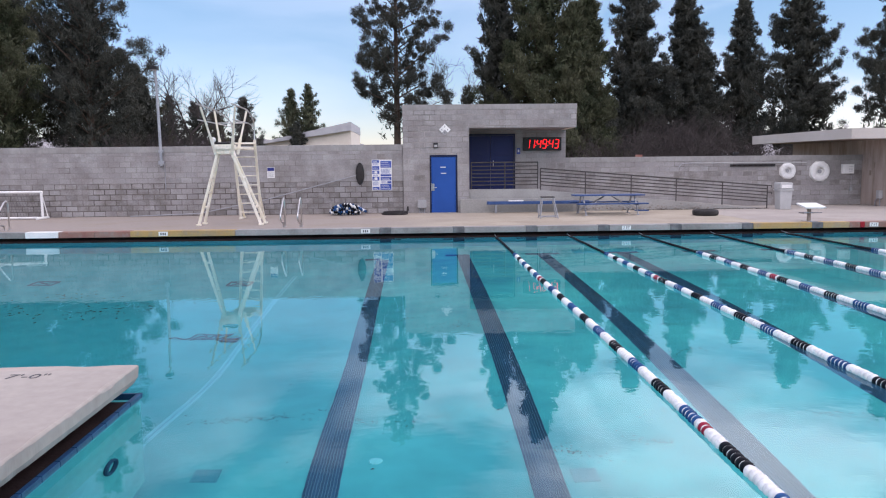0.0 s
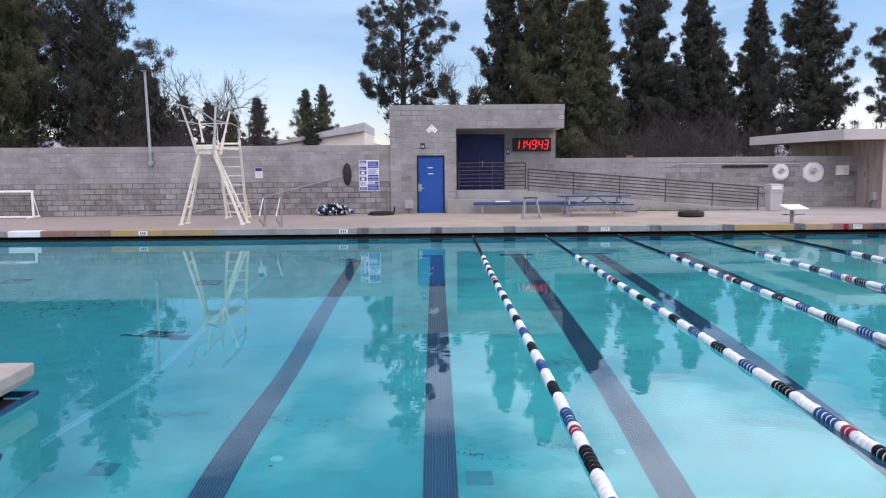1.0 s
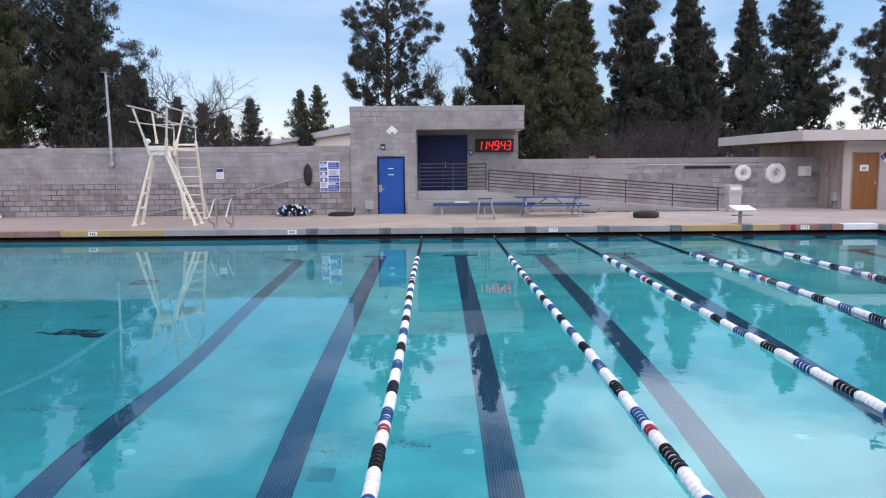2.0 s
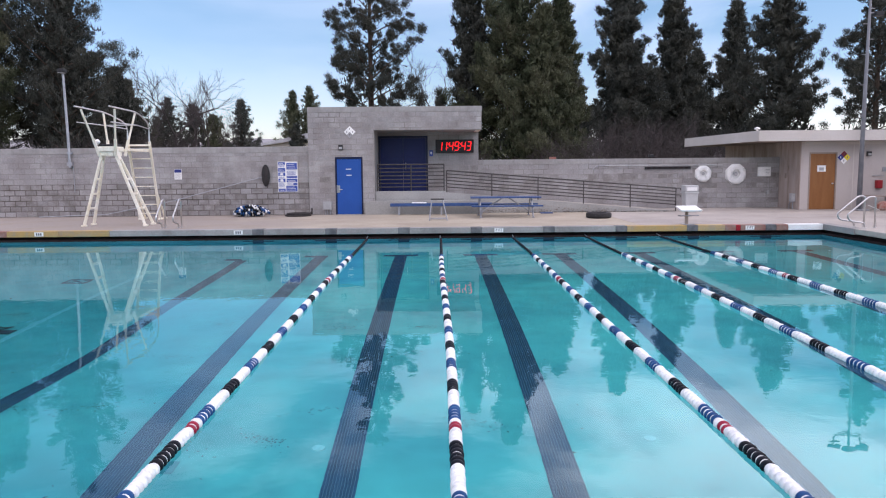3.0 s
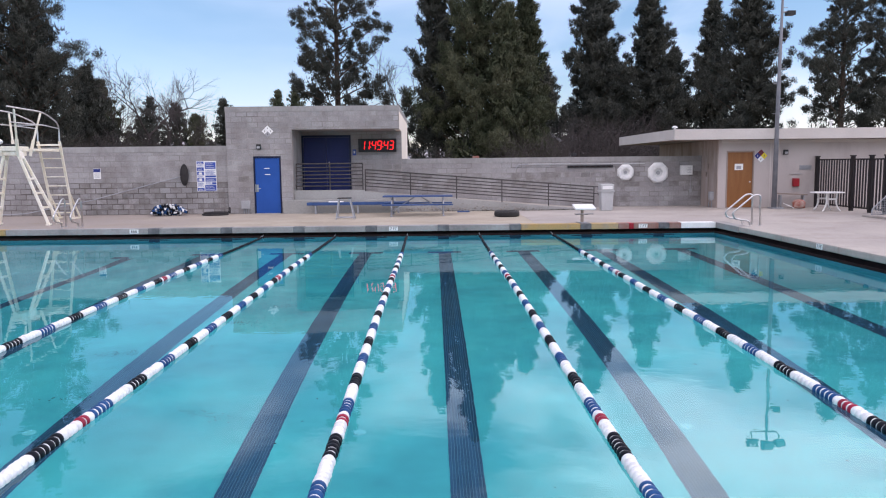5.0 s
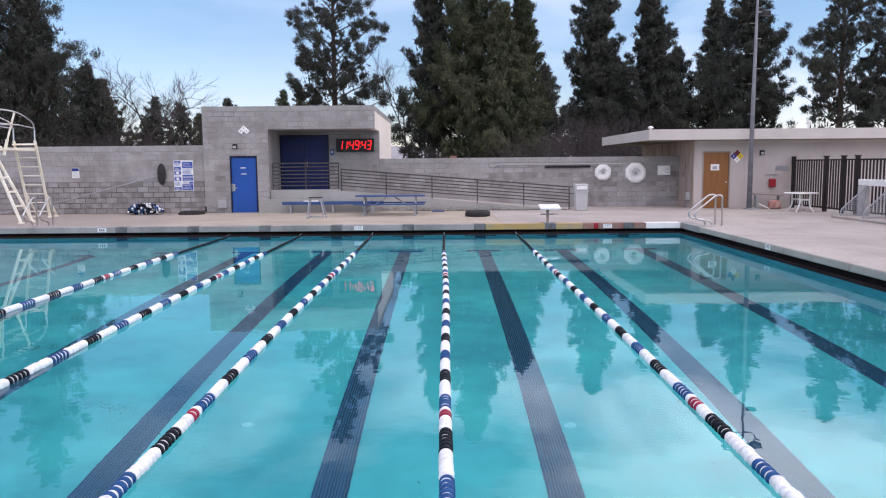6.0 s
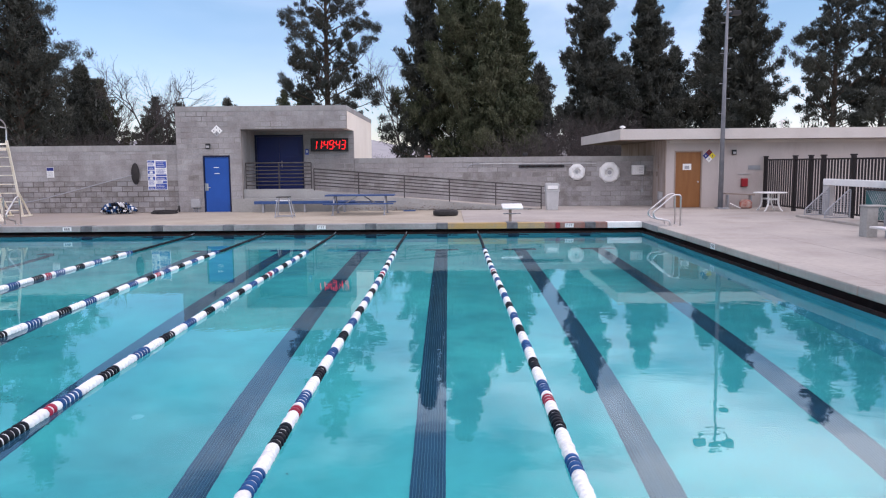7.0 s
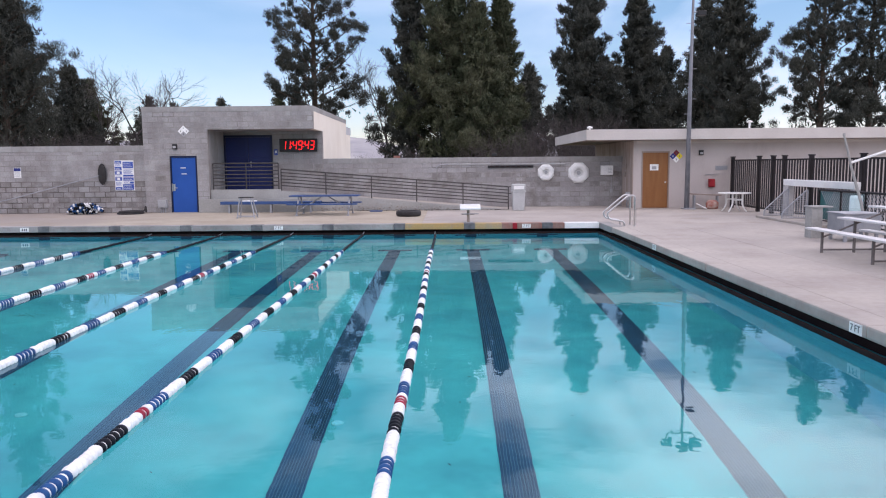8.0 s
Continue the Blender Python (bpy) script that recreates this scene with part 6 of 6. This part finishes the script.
pine(12.0, 71, 24.0, 5.4, 8, M_NEEDLE, 0.03, 4600, fill=2.2, skirt=0.95, label="tall green pine with a full columnar crown")
pine(16.7, 73, 17.8, 3.2, 19, M_NEEDLE, 0.02, 3400, fill=2.2, skirt=0.95, label="tall green pine with a full columnar crown")
pine(14.4, 68, 15.6, 3.5, 43, M_NEEDLE, 0.02, 2600, fill=2.2, skirt=0.95, label="tall green pine with a full columnar crown")
pine(21.6, 95, 13.6, 3.6, 44, M_NEEDLE_D, 0.02, 1300, 0.5, fill=2.0, skirt=0.95, label="lower dark conifer filling the row of pines")
pine(29.2, 101, 28.5, 6.2, 9, M_NEEDLE_D, 0.04, 4200, 0.55, fill=2.2, label=DENSE)
pine(37.6, 106, 26.5, 5.2, 10, M_NEEDLE_D, 0.04, 3400, 0.55, fill=2.2, label=DENSE)
pine(50.2, 117, 26.0, 5.6, 11, M_NEEDLE_D, 0.04, 3200, 0.55, fill=2.2, label=DENSE)
pine(42.0, 83, 23.0, 5.5, 12, M_NEEDLE_D, 0.03, 3400, 0.45, top=1.0, fill=1.6, label=DENSE)
pine(34.2, 113, 17, 5.2, 41, M_NEEDLE_D, 0.02, 1500, 0.55, fill=2.0, skirt=0.95, label="lower dark conifer filling the row of pines")
pine(44.8, 118, 19, 5.4, 42, M_NEEDLE_D, 0.02, 1500, 0.55, fill=2.0, skirt=0.95, label="lower dark conifer filling the row of pines")
pine(47.8, 75, 24, 4.8, 13, M_NEEDLE_D, 0.10, 2900, 0.36, sparse=0.08, fill=1.0, core=0.08, label=OPEN)
pine(53.0, 76, 23, 4.6, 14, M_NEEDLE_D, 0.08, 2700, 0.36, sparse=0.08, fill=1.0, core=0.08, label=OPEN)
pine(-29.4, 188, 20.0, 5.6, 15, M_NEEDLE, 0.06, 900, 0.6, fill=1.2, skirt=0.9, label="distant pointed green conifer tree")
pine(-25.2, 188, 21.0, 5.0, 45, M_NEEDLE, 0.06, 900, 0.6, fill=1.2, skirt=0.9, label="distant pointed green conifer tree")
pine(-32.4, 150, 14.8, 3.8, 16, M_NEEDLE_D, 0.04, 900, 0.45, top=0.95, sparse=0.06, fill=1.0, skirt=0.9, label="distant slender dark conifer tree")
pine(-37.8, 150, 11.8, 4.6, 17, M_NEEDLE, 0.04, 600, 0.55, top=0.95, sparse=0.12, fill=0.8, label="distant pointed green conifer tree")
pine(-41.7, 150, 14.0, 4.6, 18, M_NEEDLE_D, 0.04, 600, 0.55, top=0.95, sparse=0.12, fill=0.8, label="distant pointed green conifer tree")
pine(-46.5, 150, 15.2, 4.8, 20, M_NEEDLE_D, 0.04, 600, 0.55, top=0.95, sparse=0.12, fill=0.8, label="distant pointed green conifer tree")
pine(-52.0, 160, 12.0, 4.0, 31, M_NEEDLE_D, 0.04, 600, 0.55, top=0.95, sparse=0.12, fill=0.8, label="distant pointed green conifer tree")
pine(-25.5, 170, 11.0, 3.0, 32, M_NEEDLE_D, 0.04, 600, 0.55, top=0.95, sparse=0.12, fill=0.8, label="distant pointed green conifer tree")
for i, (x, y, h) in enumerate(((-26.4, 93.4, 18.5), (-33.2, 94, 14.5), (-30.6, 92, 13.0), (-25.2, 95, 13.5), (-22.6, 93, 11.5), (-36.5, 96, 13.0), (-20.2, 95, 9.0), (-28.8, 90, 10.5), (-26.6, 91, 9.5), (-24.0, 90, 10.0), (-21.6, 90, 8.5), (4.9, 80, 13.5), (6.6, 84, 10.5))):
    bare_tree(x, y, h, 21 + i, 0.42, label="tall leafless tree with fine forking branches" if h > 13 else "leafless tree with fine twigs behind the wall")
for i, (x, y, h) in enumerate(((15.2, 59, 4.6), (16.4, 61, 5.8), (17.2, 60, 6.0), (18.8, 62, 6.6), (20.4, 60, 7.0), (22.0, 61, 7.2), (23.6, 60, 6.9), (25.4, 61, 6.4), (28.2, 62, 5.2), (31, 63, 4.6), (-36, 60, 5.0), (-30, 72, 6.4), (-27.5, 78, 7.4), (-25.5, 80, 7.6), (-23.0, 82, 7.2), (-21.0, 80, 6.4), (-18.5, 82, 5.6), (7.4, 64, 4.2), (-23.2, 60, 5.8), (-21.3, 62, 5.5), (-19.2, 60, 5.2), (-17.2, 61, 5.3), (-15.2, 60, 4.8), (-13.4, 62, 4.5))):
    bare_tree(x, y, h, 40 + i, 0.55, 10, "tangled leafless brown shrub behind the wall", "bare_shrub", 4, 0.0052)

lodge = thing("small_house", (27, 95, -0.16), "small far house with a brown wall and a pale roof", "building")
part("wall", plate([(20.2, -0.16), (23.6, -0.16), (23.6, 4.4), (21.9, 5.5), (20.2, 4.4)], 95, 103), M_SOFFIT, lodge)
for x in (19.8, 24.0):
    part("roof", plate([(21.9, 5.52), (21.9, 5.85), (x, 4.48), (x, 4.15)], 94.6, 103.4), M_ROOF, lodge)

# far house with a pale gable, and the ridge beyond
cottage = thing("gabled_hall", (-11, 172, -0.16), "long far hall with pale walls and a light grey sloping roof", "building")
part("wall", plate([(-33, -0.16), (-13.9, -0.16), (-13.9, 10.6), (-33, 6.7)], 172, 200), M_STUCCO_W, cottage)
part("roof", plate([(-13.8, 9.4), (-13.8, 11.3), (-36.2, 6.5), (-36.2, 6.2)], 171.0, 200.5), M_ROOF, cottage)
bm = bmesh.new()
rows = []
for i in range(121):
    a = radians(-70 + i * 140 / 120)
    h = 52 + 26 * noise.noise(Vector((i * 0.09, 3.1, 0))) + 14 * noise.noise(Vector((i * 0.4, 7.7, 0)))
    rows.append([bm.verts.new((d * math.sin(a), d * math.cos(a), z)) for d, z in ((1300, -1), (1500, h * 0.5), (1750, h), (2100, -1))])
for a, b in zip(rows, rows[1:]):
    for k in range(3):
        bm.faces.new((a[k], b[k], b[k + 1], a[k + 1]))
solid("hills", bm, M_HILL, "hazy grey distant hills", "hills", kind="structure", smooth=True)


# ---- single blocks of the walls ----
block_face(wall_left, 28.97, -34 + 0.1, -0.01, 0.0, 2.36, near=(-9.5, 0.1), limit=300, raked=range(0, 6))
block_face(wall_right, 31.06, HOUSE_W + 0.01, 18.85, 0.0, 1.83, near=(7, 19), limit=260, raked=range(4, 9), odds=0.3)
block_face(house, FRONT, 0.0, HOUSE_W - 0.003, 0.0, HOUSE_H - 0.2, holes=((1.02, 2.02, -1, 2.175), (2.49, 9, -1, 3.16)), near=(-1, 7), raked=range(9, 19), odds=0.2)
block_face(house, BACK, 2.5, HOUSE_W - 0.003, 0.0, 3.16, holes=((2.5, 4.5, -1, 3.03),), near=(2, 7))
